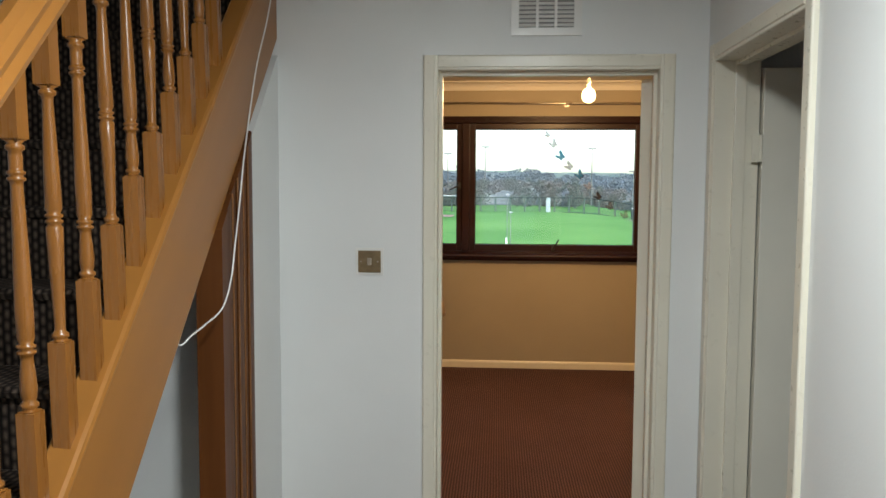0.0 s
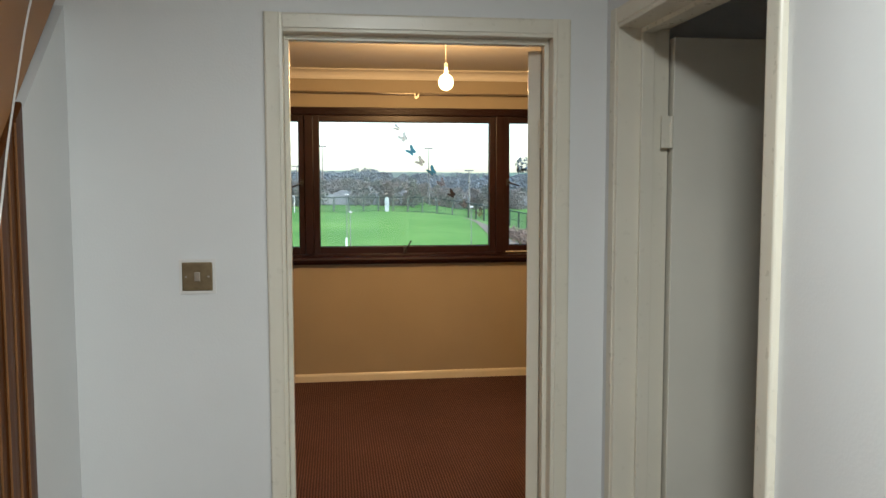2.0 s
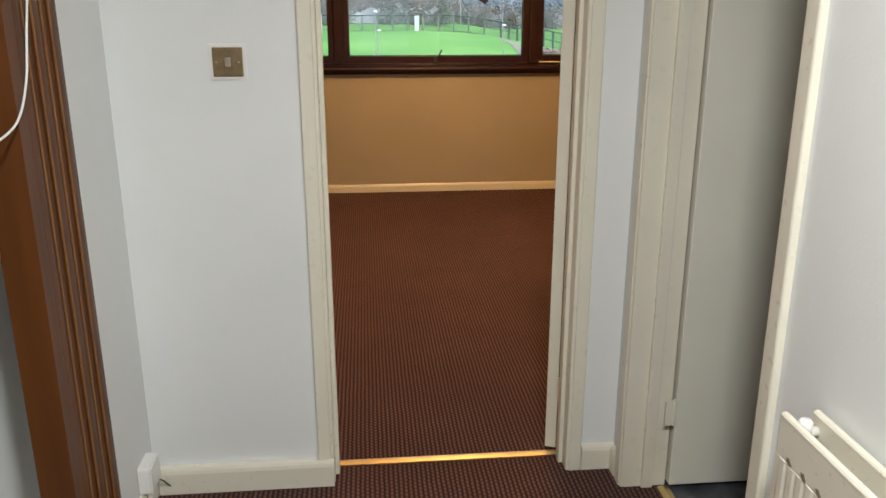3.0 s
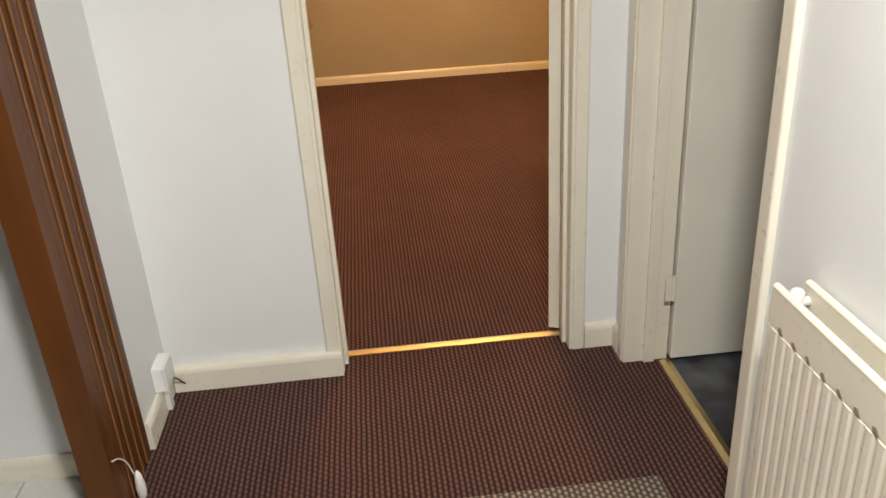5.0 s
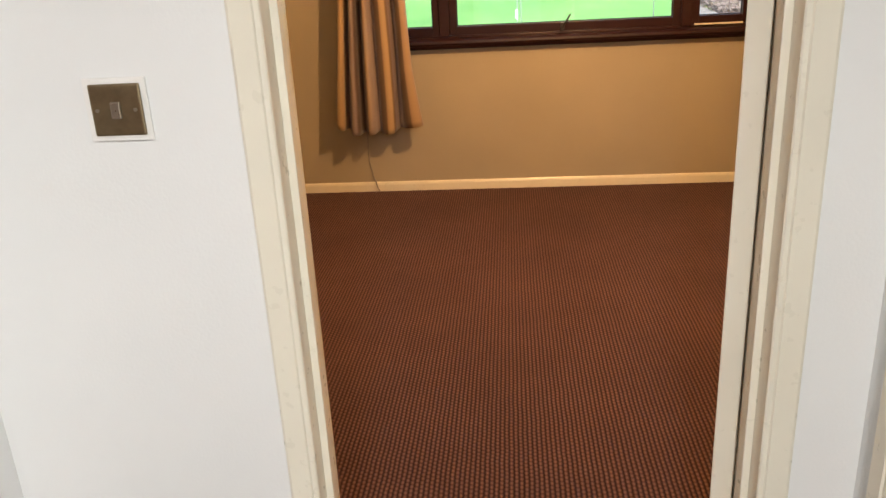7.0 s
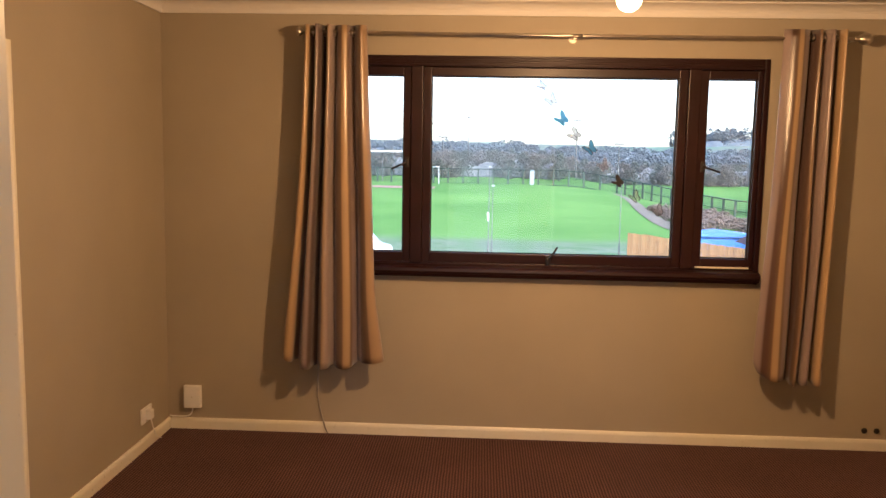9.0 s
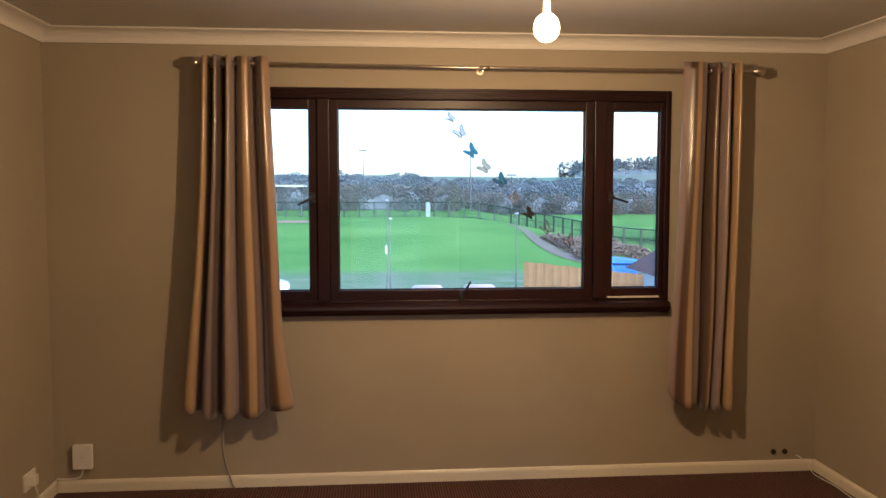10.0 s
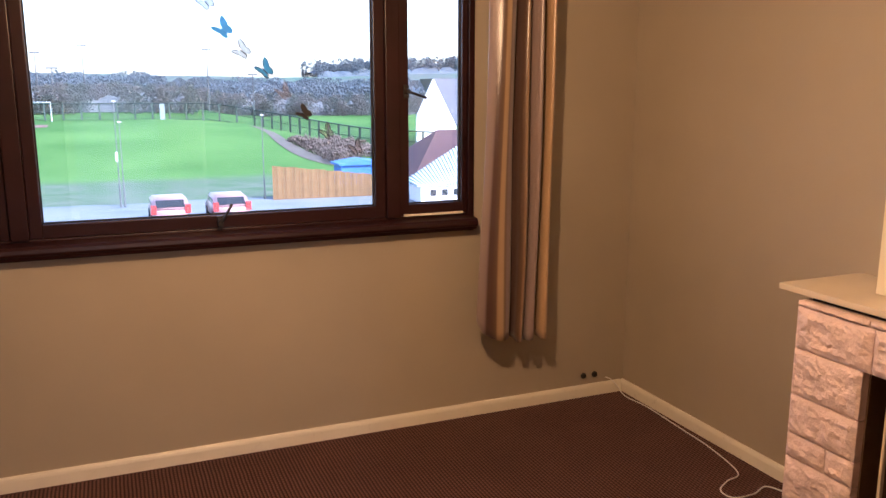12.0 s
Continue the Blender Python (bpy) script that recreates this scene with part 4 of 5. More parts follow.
def wall_boxes():
    s = thing("junction_box", (-1.389, RF, 0.2), "white plastic junction box on the wall above the skirting", "junction box")
    part("box", boxes((-1.442, RF - 0.036, 0.138, -1.338, RF - 0.0005, 0.276), bevel=0.005), WHITE_PLASTIC, s)
    part("cover_screw", lathe(bmesh.new(), [(0.004, -0.0375), (0.004, -0.036)], -1.39, RF, 0.207, 8, "y"), NICKEL, s)
    part("lead", tube(bmesh.new(), smooth_path([(-1.39, RF - 0.02, 0.139), (-1.40, RF - 0.022, 0.10), (-1.43, RF - 0.024, 0.083), (-1.50, RF - 0.022, 0.082), (-1.535, RF - 0.02, 0.083)], 6), 0.004, 8), WHITE_PLASTIC, s)
    p = thing("wall_socket", (RL, 4.0, 0.2), "white wall socket with a plug pushed in", "socket")
    part("plate", boxes((RL + 0.0005, 3.945, 0.150, RL + 0.010, 4.085, 0.240), bevel=0.003), WHITE_PLASTIC, p)
    part("plug", boxes((RL + 0.0102, 3.99, 0.17, RL + 0.045, 4.035, 0.225), bevel=0.006), WHITE_PLASTIC, p)
    part("plug_lead", tube(bmesh.new(), smooth_path([(RL + 0.03, 4.02, 0.171), (RL + 0.034, 4.03, 0.13), (RL + 0.030, 4.06, 0.09), (RL + 0.028, 4.10, 0.04), (RL + 0.03, 4.16, 0.006)], 6), 0.0035, 8), WHITE_PLASTIC, p)
    c = piece("aerial_cable", tube(bmesh.new(), smooth_path([(-0.625, RF - 0.006, 0.62), (-0.615, RF - 0.006, 0.40), (-0.618, RF - 0.006, 0.25), (-0.600, RF - 0.008, 0.14), (-0.580, RF - 0.022, 0.085), (-0.565, RF - 0.024, 0.03), (-0.55, RF - 0.026, 0.006)], 6), 0.004, 8),
              mat("grey_beige_cable", (0.30, 0.27, 0.23), 0.5, 0.1, 30, 150, 0.0), "thin grey-beige cable running down the wall", "cable", soft=True)
    for x in (2.667, 2.739):
        o = thing("pipe_outlet", (x, RF, 0.118), "small dark pipe outlet in the wall above the skirting", "outlet", "pair of pipe outlets")
        part("collar", lathe(bmesh.new(), [(0.017, -0.004), (0.017, -0.0005)], x, RF, 0.120, 14, "y"), DARK_METAL, o)
        part("stub", lathe(bmesh.new(), [(0.011, -0.014), (0.011, -0.0045)], x, RF, 0.120, 12, "y"), BLACK, o)
    piece("floor_cable", tube(bmesh.new(), smooth_path([(2.80, RF - 0.02, 0.100), (2.83, RF - 0.03, 0.086), (2.86, RF - 0.05, 0.05), (2.875, 4.25, 0.008), (2.895, 4.08, 0.005), (2.878, 3.8, 0.005), (2.86, 3.55, 0.005), (2.80, 3.30, 0.005), (2.70, 3.255, 0.005), (2.615, 3.20, 0.005), (2.62, 3.13, 0.005), (2.72, 3.12, 0.006), (2.82, 3.15, 0.005), (2.86, 3.05, 0.005), (2.87, 2.92, 0.005)], 8), 0.0032, 8),
          WHITE_PLASTIC, "white cable lying loose along the skirting", "cable", soft=True)


wall_boxes()


def rough_block(x0, y0, z0, x1, y1, z1, rnd, face="x"):
    """A rock-faced stone: its front broken into an uneven grid, the rest plain."""
    bm = bmesh.new()
    nu = max(4, int((y1 - y0) / 0.013)) if face == "x" else max(4, int((x1 - x0) / 0.020))
    nv = max(4, int((z1 - z0) / 0.013))
    drift = rnd.uniform(0, 50)
    grid = []
    for j in range(nv + 1):
        row = []
        for i in range(nu + 1):
            edge = i in (0, nu) or j in (0, nv)
            near = min(1.0, min(i, nu - i, j, nv - j) / 2)
            q = Vector((i * 0.19 + drift, j * 0.30, drift))
            d = 0.002 if edge else 0.004 + near * (0.009 + 0.009 * noise.noise(q) + 0.007 * noise.noise(q * 2.7)) + 0.004 * rnd.random()
            u, v = i / nu, j / nv
            if not edge:
                u, v = u + rnd.uniform(-0.3, 0.3) / nu, v + rnd.uniform(-0.3, 0.3) / nv
            z = z0 + (z1 - z0) * v
            row.append(bm.verts.new((x0 - d, y0 + (y1 - y0) * u, z) if face == "x" else (x0 + (x1 - x0) * u, y1 + d, z)))
        grid.append(row)
    for j in range(nv):
        for i in range(nu):
            q = [grid[j][i], grid[j][i + 1], grid[j + 1][i + 1], grid[j + 1][i]]
            bm.faces.new(q[:3]), bm.faces.new((q[0], q[2], q[3]))
    rim = grid[0] + [r[-1] for r in grid[1:]] + grid[-1][-2::-1] + [r[0] for r in grid[-2:0:-1]]
    back = [bm.verts.new((x1, v.co.y, v.co.z) if face == "x" else (v.co.x, y0, v.co.z)) for v in rim]
    for i in range(len(rim)):
        j = (i + 1) % len(rim)
        bm.faces.new((rim[i], back[i], back[j], rim[j]))
    bmesh.ops.recalc_face_normals(bm, faces=bm.faces)
    return bm


STONE = mat("pinkish_rough_stone", (0.74, 0.58, 0.53), 0.9, 0.10, 14.0, 45, 1.0, stain=(0.68, 0.48, 0.38), stain_scale=4)
MORTAR = mat("pale_mortar", (0.60, 0.47, 0.41), 0.9, 0.1, 30, 200, 0.2)
CREAM = mat("cream_wall_paint", (0.78, 0.70, 0.50), 0.5, 0.04, 2.0, 120, 0.05)
HEARTH_BROWN = mat("brown_hearth_tile", (0.10, 0.055, 0.03), 0.4, 0.25, 12, 80, 0.05)
MANTEL = mat("cream_mantel_stone", (0.66, 0.57, 0.42), 0.35, 0.07, 6, 80, 0.03)


def fireplace():
    rnd = random.Random(8)
    f = thing("fireplace", (2.7, 1.75, 0), "fireplace of rough pinkish stone blocks with a cream mantel", "fireplace")
    fx, y0, y1, top = 2.516, 0.72, 2.785, 0.950
    oy0, oy1, oz = 1.02, 2.500, 0.765
    core = boxes((fx + 0.012, oy1 + 0.012, 0.002, RR - 0.002, y1 - 0.012, top), (fx + 0.012, y0 + 0.012, 0.002, RR - 0.002, oy0 - 0.012, top), (fx + 0.012, oy0 - 0.0118, oz + 0.012, RR - 0.002, oy1 + 0.0118, top))
    part("core", core, MORTAR, f, "pale mortar core")
    courses = [(0.004, 0.099), (0.103, 0.199), (0.203, 0.368), (0.372, 0.459), (0.463, 0.604), (0.608, 0.775), (0.779, 0.927), (0.931, 0.949)]
    for k, (a, b) in enumerate(courses):
        spans = [(y0, y1)] if a > 0.7 else [(y0, oy0), (oy1, y1)]
        for s0, s1 in spans:
            y = s1
            first = True
            while y > s0 + 0.01:
                w = rnd.choice((0.17, 0.23, 0.29)) if first and k % 2 else rnd.uniform(0.22, 0.38)
                w = min(w, y - s0)
                if y - w - s0 < 0.09:
                    w = y - s0
                part("stone_block", rough_block(fx, y - w + 0.002, a, fx + 0.06, y - 0.002, b, rnd), STONE, f)
                y -= w
                first = False
        x = fx + 0.064
        while x < RR - 0.02:
            w = min(rnd.uniform(0.15, 0.3), RR - 0.004 - x)
            part("stone_block", rough_block(x, y1 - 0.05, a, x + w - 0.006, y1 - 0.004, b, rnd, "y"), STONE, f)
            x += w
    part("mantel_shelf", boxes((2.522, 0.60, 0.9675, RR - 0.003, 2.885, 0.990), bevel=0.003), MANTEL, f, "thin cream mantel slab")
    # black strip stands in for the shadow gap below the slab
    part("mantel_shadow_gap", boxes((2.555, 0.70, 0.9502, RR - 0.004, 2.760, 0.9672)), BLACK, f)
    part("inner_cheek", boxes((fx + 0.03, oy1 - 0.004, 0.003, RR - 0.01, oy1 + 0.0115, oz + 0.009)), HEARTH_BROWN, f, "brown inner cheek of the hearth")
    part("inner_cheek", boxes((fx + 0.03, oy0 - 0.0115, 0.003, RR - 0.01, oy0 + 0.004, oz + 0.009)), HEARTH_BROWN, f)
    part("fire_back", boxes((RR - 0.15, oy0 + 0.005, 0.003, RR - 0.12, oy1 - 0.005, oz + 0.009)), HEARTH_BROWN, f)
    part("hearth_trim", boxes((fx + 0.06, oy1 - 0.055, 0.003, fx + 0.075, oy1 - 0.045, oz)), MANTEL, f, "pale upright trim in the opening")
    piece("wall_chimney_breast", boxes((2.690, 0.85, 0.992, RR - 0.001, 2.625, RTOP - 0.08)), CREAM, kind="structure")


fireplace()

# ---- outdoors ----
def rise(x, y):
    """Height of the land: a yard, a sloping playing field, then hills."""
    def step(a, b, v):
        t = min(1.0, max(0.0, (v - a) / (b - a)))
        return t * t * (3 - 2 * t)
    h = -4.3 + 2.65 * step(58, 100, y)
    h -= 2.0 * step(11, 27, x) * step(58, 100, y)
    h += 0.9 * step(100, 160, y) + 15.3 * step(170, 620, y) + 5.5 * step(120, 260, x) * step(300, 620, y)
    if y > 110:
        h += 1.6 * noise.noise(Vector((x * 0.012, y * 0.008, 0))) * step(150, 400, y)
    return h


def land_material():
    m = bpy.data.materials.new("grass_and_fields")
    m.use_nodes = True
    n, l = m.node_tree.nodes, m.node_tree.links
    b = n["Principled BSDF"]
    b.inputs["Roughness"].default_value = 0.95
    b.inputs["Specular IOR Level"].default_value = 0.1
    geo, sp = n.new("ShaderNodeNewGeometry"), n.new("ShaderNodeSeparateXYZ")
    l.new(geo.outputs["Position"], sp.inputs[0])

    def nz(scale, detail=4):
        q = n.new("ShaderNodeTexNoise")
        q.inputs["Scale"].default_value, q.inputs["Detail"].default_value = scale, detail
        l.new(geo.outputs["Position"], q.inputs["Vector"])
        return q.outputs["Fac"]

    def ramp_(src, a, c0, c, c1):
        q = n.new("ShaderNodeValToRGB")
        q.color_ramp.elements[0].position, q.color_ramp.elements[0].color = a, (*c0, 1)
        q.color_ramp.elements[1].position, q.color_ramp.elements[1].color = c, (*c1, 1)
        l.new(src, q.inputs[0])
        return q.outputs[0]

    def band(src, lo, hi, soft_):
        q = n.new("ShaderNodeMapRange")
        q.inputs[1].default_value, q.inputs[2].default_value = lo, hi
        l.new(src, q.inputs[0])
        return q.outputs[0]

    def mixc(f, a, c):
        q = n.new("ShaderNodeMix")
        q.data_type = "RGBA"
        l.new(f, q.inputs[0])
        for k, v in ((6, a), (7, c)):
            if isinstance(v, tuple):
                q.inputs[k].default_value = (*v, 1)
            else:
                l.new(v, q.inputs[k])
        return q.outputs[2]

    grass = ramp_(nz(0.11, 9), 0.32, (0.056, 0.148, 0.034), 0.68, (0.112, 0.226, 0.062))
    verge = ramp_(nz(0.5, 6), 0.35, (0.085, 0.150, 0.075), 0.65, (0.150, 0.185, 0.135))
    road = ramp_(nz(0.25, 6), 0.3, (0.185, 0.21, 0.22), 0.7, (0.25, 0.27, 0.28))
    wob = n.new("ShaderNodeMath")
    wob.operation = "MULTIPLY_ADD"
    l.new(nz(0.15), wob.inputs[0])
    wob.inputs[1].default_value = 3.0
    l.new(sp.outputs[1], wob.inputs[2])
    col = mixc(band(wob.outputs[0], 48.6, 49.4, 0), road, verge)
    col = mixc(band(wob.outputs[0], 59.0, 63.0, 0), col, grass)
    # far fields dulled to blue-green, with haze painted into the colour
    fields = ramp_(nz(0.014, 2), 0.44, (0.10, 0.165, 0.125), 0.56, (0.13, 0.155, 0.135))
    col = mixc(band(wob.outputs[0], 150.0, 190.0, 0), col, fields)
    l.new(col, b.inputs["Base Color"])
    return m


def ground():
    bm = bmesh.new()
    ys = [4.9] + [8 + 4 * k for k in range(27)] + [120 + 12 * k for k in range(12)] + [270 + 30 * k for k in range(14)] + [760, 1000, 1600, 3000]
    xs = [-3000, -1200, -600] + [-400 + 40 * k for k in range(7)] + [-120 + 8 * k for k in range(31)] + [160 + 40 * k for k in range(8)] + [700, 1200, 3000]
    grid = [[bm.verts.new((x, y, rise(x, y))) for x in xs] for y in ys]
    for r, s in zip(grid, grid[1:]):
        for i in range(len(xs) - 1):
            bm.faces.new((r[i], r[i + 1], s[i + 1], s[i]))
    back = [bm.verts.new((x, -3000, -4.3)) for x in xs]
    for i in range(len(xs) - 1):
        bm.faces.new((back[i], back[i + 1], grid[0][i + 1], grid[0][i]))
    piece("ground", bm, land_material(), kind="structure", soft=True)


ground()
piece("wall_house_outside", boxes((-12, 4.52, -4.3, WX0 - 0.3, 4.58, 5.2), (WX1 + 0.3, 4.52, -4.3, 12, 4.58, 5.2), (WX0 - 0.3, 4.52, -4.3, WX1 + 0.3, 4.58, WZ0 - 0.005), (WX0 - 0.3, 4.52, WZ1 + 0.3, WX1 + 0.3, 4.58, 5.2)),
      mat("grey_roughcast", (0.42, 0.40, 0.37), 0.9, 0.1, 8, 60, 0.3), kind="structure")

BARK = mat("pale_path_earth", (0.125, 0.108, 0.085), 0.95, 0.2, 0.7, 6, 0.0)


def earth_path():
    bm = bmesh.new()
    mid = smooth_path([(16.4, 97, 0), (16.9, 89, 0), (16.5, 79, 0), (16.9, 70, 0), (18.6, 64, 0), (22, 60, 0)], 6)
    rows = []
    for k, p in enumerate(mid):
        w = 0.35 + 0.9 * k / len(mid)
        rows.append([bm.verts.new((p.x + s * w * 1.1, p.y, rise(p.x + s * w, p.y) + 0.05)) for s in (-1, -0.3, 0.4, 1)])
    for a, c in zip(rows, rows[1:]):
        for i in range(3):
            bm.faces.new((a[i], a[i + 1], c[i + 1], c[i]))
    piece("path", bm, BARK, kind="structure")


earth_path()


def running_track():
    """A strip of red-brown running track across the far side of the field."""
    bm = bmesh.new()
    rows = [[bm.verts.new((x, y + 0.004 * (x + 3) ** 2, rise(x, y + 0.004 * (x + 3) ** 2) + 0.04)) for y in (92.5, 94.0, 95.5)] for x in range(-44, -2, 3)]
    for a, c in zip(rows, rows[1:]):
        for i in range(2):
            bm.faces.new((a[i], c[i], c[i + 1], a[i + 1]))
    piece("track_strip", bm, mat("faded_red_track", (0.22, 0.125, 0.11), 0.95, 0.2, 0.8, 6, 0.0), kind="structure")


running_track()
FENCE_GREEN = mat("dark_green_fence_metal", (0.025, 0.05, 0.045), 0.5, 0.2, 5, 20, 0.0)


def mesh_fence():
    """Tall sports-ground fence: posts, rails and a fine welded mesh of wires."""
    f = thing("sports_fence", (5, 107, rise(5, 107)), "tall dark green mesh fence round the playing field", "fence")
    line = [(-60, 112), (-25, 109), (-6, 107.5), (14, 107), (17.7, 103), (22, 92), (25.5, 80), (33, 70), (46, 62)]
    pts = []
    for (xa, ya), (xb, yb) in zip(line, line[1:]):
        n = max(1, int(math.hypot(xb - xa, yb - ya) / 1.9))
        pts += [(xa + (xb - xa) * k / n, ya + (yb - ya) * k / n) for k in range(n)]
    post = mesh("post", boxes((-0.10, -0.10, -0.5, 0.10, 0.10, 2.12), bevel=0.015), FENCE_GREEN)
    for x, y in pts:
        o = new("post", post)
        o.parent = f
        o.matrix_parent_inverse = Matrix.Translation(-Vector(f.location))
        o.location = (x, y, rise(x, y) - 0.12)
    rails, wires = bmesh.new(), bmesh.new()
    for (xa, ya), (xb, yb) in zip(pts, pts[1:]):
        za, zb = rise(xa, ya) - 0.12, rise(xb, yb) - 0.12
        for h in (0.08, 1.05, 2.06):
            tube(rails, [(xa, ya, za + h), (xb, yb, zb + h)], 0.07 if h > 2 else 0.045, 4)
        for k in range(1, 9):
            q = k / 9
            x, y, z = xa + (xb - xa) * q, ya + (yb - ya) * q, za + (zb - za) * q
            tube(wires, [(x, y, z + 0.08), (x, y, z + 2.06)], 0.016, 3)
        for h in (0.25, 0.45, 0.65, 0.85, 1.25, 1.45, 1.65, 1.85):
            tube(wires, [(xa, ya, za + h), (xb, yb, zb + h)], 0.014, 3)
    part("rail", rails, FENCE_GREEN, f)
    tagged(part("mesh_wires", wires, FENCE_GREEN, f), kind="stuff")


mesh_fence()
WHITE_METAL = mat("white_painted_metal", (0.75, 0.76, 0.78), 0.4, 0.05, 3, 20, 0.0)
GALV = mat("galvanised_metal", (0.10, 0.11, 0.115), 0.7, 0.1, 3, 20, 0.0)
PALE_GREY = mat("weathered_pale_metal", (0.36, 0.38, 0.40), 0.6, 0.08, 3, 20, 0.0)


def goal(x, y):
    z = rise(x, y)
    g = thing("goal", (x, y, z), "white football goal at the field's far end", "goal")
    for a in (x - 1.0, x + 1.0):
        part("goal_post", tube(bmesh.new(), [(a, y, z - 0.3), (a, y, z + 2.2)], 0.06, 8), PALE_GREY, g)
        part("goal_stay", tube(bmesh.new(), [(a, y, z + 2.2), (a, y + 1.1, z + 0.05)], 0.035, 6), PALE_GREY, g)
    part("crossbar", tube(bmesh.new(), [(x - 1.0, y, z + 2.2), (x + 1.0, y, z + 2.2)], 0.06, 8), PALE_GREY, g)


goal(-6.1, 104.0)
PALE_BOARD = mat("pale_blue_board", (0.19, 0.24, 0.265), 0.6, 0.08, 3, 20, 0.0)
piece("notice_board", boxes((6.83, 106.6, rise(7, 107) - 0.05, 7.43, 106.7, 0.30), bevel=0.02), PALE_BOARD, "upright pale blue board by the sports fence", "board")


def street_lamp(x, y, top, bits):
    z = rise(x, y)
    s = thing("street_lamp", (x, y, z), "thin pale lamp post beyond the yard" if bits else "thin grey lamp post beside the field", "street lamp", "lamp posts")
    part("pole", lathe(bmesh.new(), [(0.055, z - 0.1), (0.05, z + 1.2), (0.028, z + 1.25), (0.022, top)], x, y, 0, 8), GALV, s)
    part("lamp_head", boxes((x - 0.09, y - 0.1, top, x + 0.12, y + 0.1, top + 0.08), bevel=0.02), PALE_GREY, s)
    if bits:
        part("sign", boxes((x - 0.10, y - 0.11, top - 3.05, x + 0.03, y - 0.09, top - 2.55)), PALE_GREY, s, "small white sign plate")


street_lamp(0.86, 46, 1.18, True)
street_lamp(1.07, 46.2, 0.12, False)
street_lamp(8.50, 46.6, 0.38, False)


def floodlight(x, y, top):
    z = rise(x, y)
    s = thing("floodlight_mast", (x, y, z), "slim floodlight mast beyond the playing field", "floodlight", "floodlight masts")
    part("mast", lathe(bmesh.new(), [(0.14, z - 0.2), (0.07, top)], x, y, 0, 6), GALV, s)
    part("lamp_bar", boxes((x - 0.8, y - 0.1, top, x + 0.8, y + 0.1, top + 0.25)), GALV, s)


for x, y, top in ((-9.2, 150, 7.9), (-2.1, 150, 9.2), (17.9, 150, 8.9), (-6.0, 132, 5.0), (24.0, 140, 4.5)):
    floodlight(x, y, top)


def shelter():
    x, y = -14.5, 112
    z = rise(x, y)
    s = thing("shelter", (x, y, z), "open shelter with a flat pale roof", "shelter")
    part("roof", boxes((x - 6, y - 1.5, z + 3.95, x + 5.2, y + 1.5, z + 4.2)), PALE_GREY, s)
    for a in (-5.5, -2, 1, 4.4):
        part("leg", boxes((x + a, y - 0.1, z - 0.2, x + a + 0.15, y + 0.1, z + 3.95)), GALV, s)


shelter()
RUBBER = mat("black_rubber", (0.02, 0.02, 0.02), 0.8, 0.1, 20, 100, 0.0)
CAR_GLASS = mat("dark_car_glass", (0.03, 0.035, 0.04), 0.08, 0.1, 5, 20, 0.0)


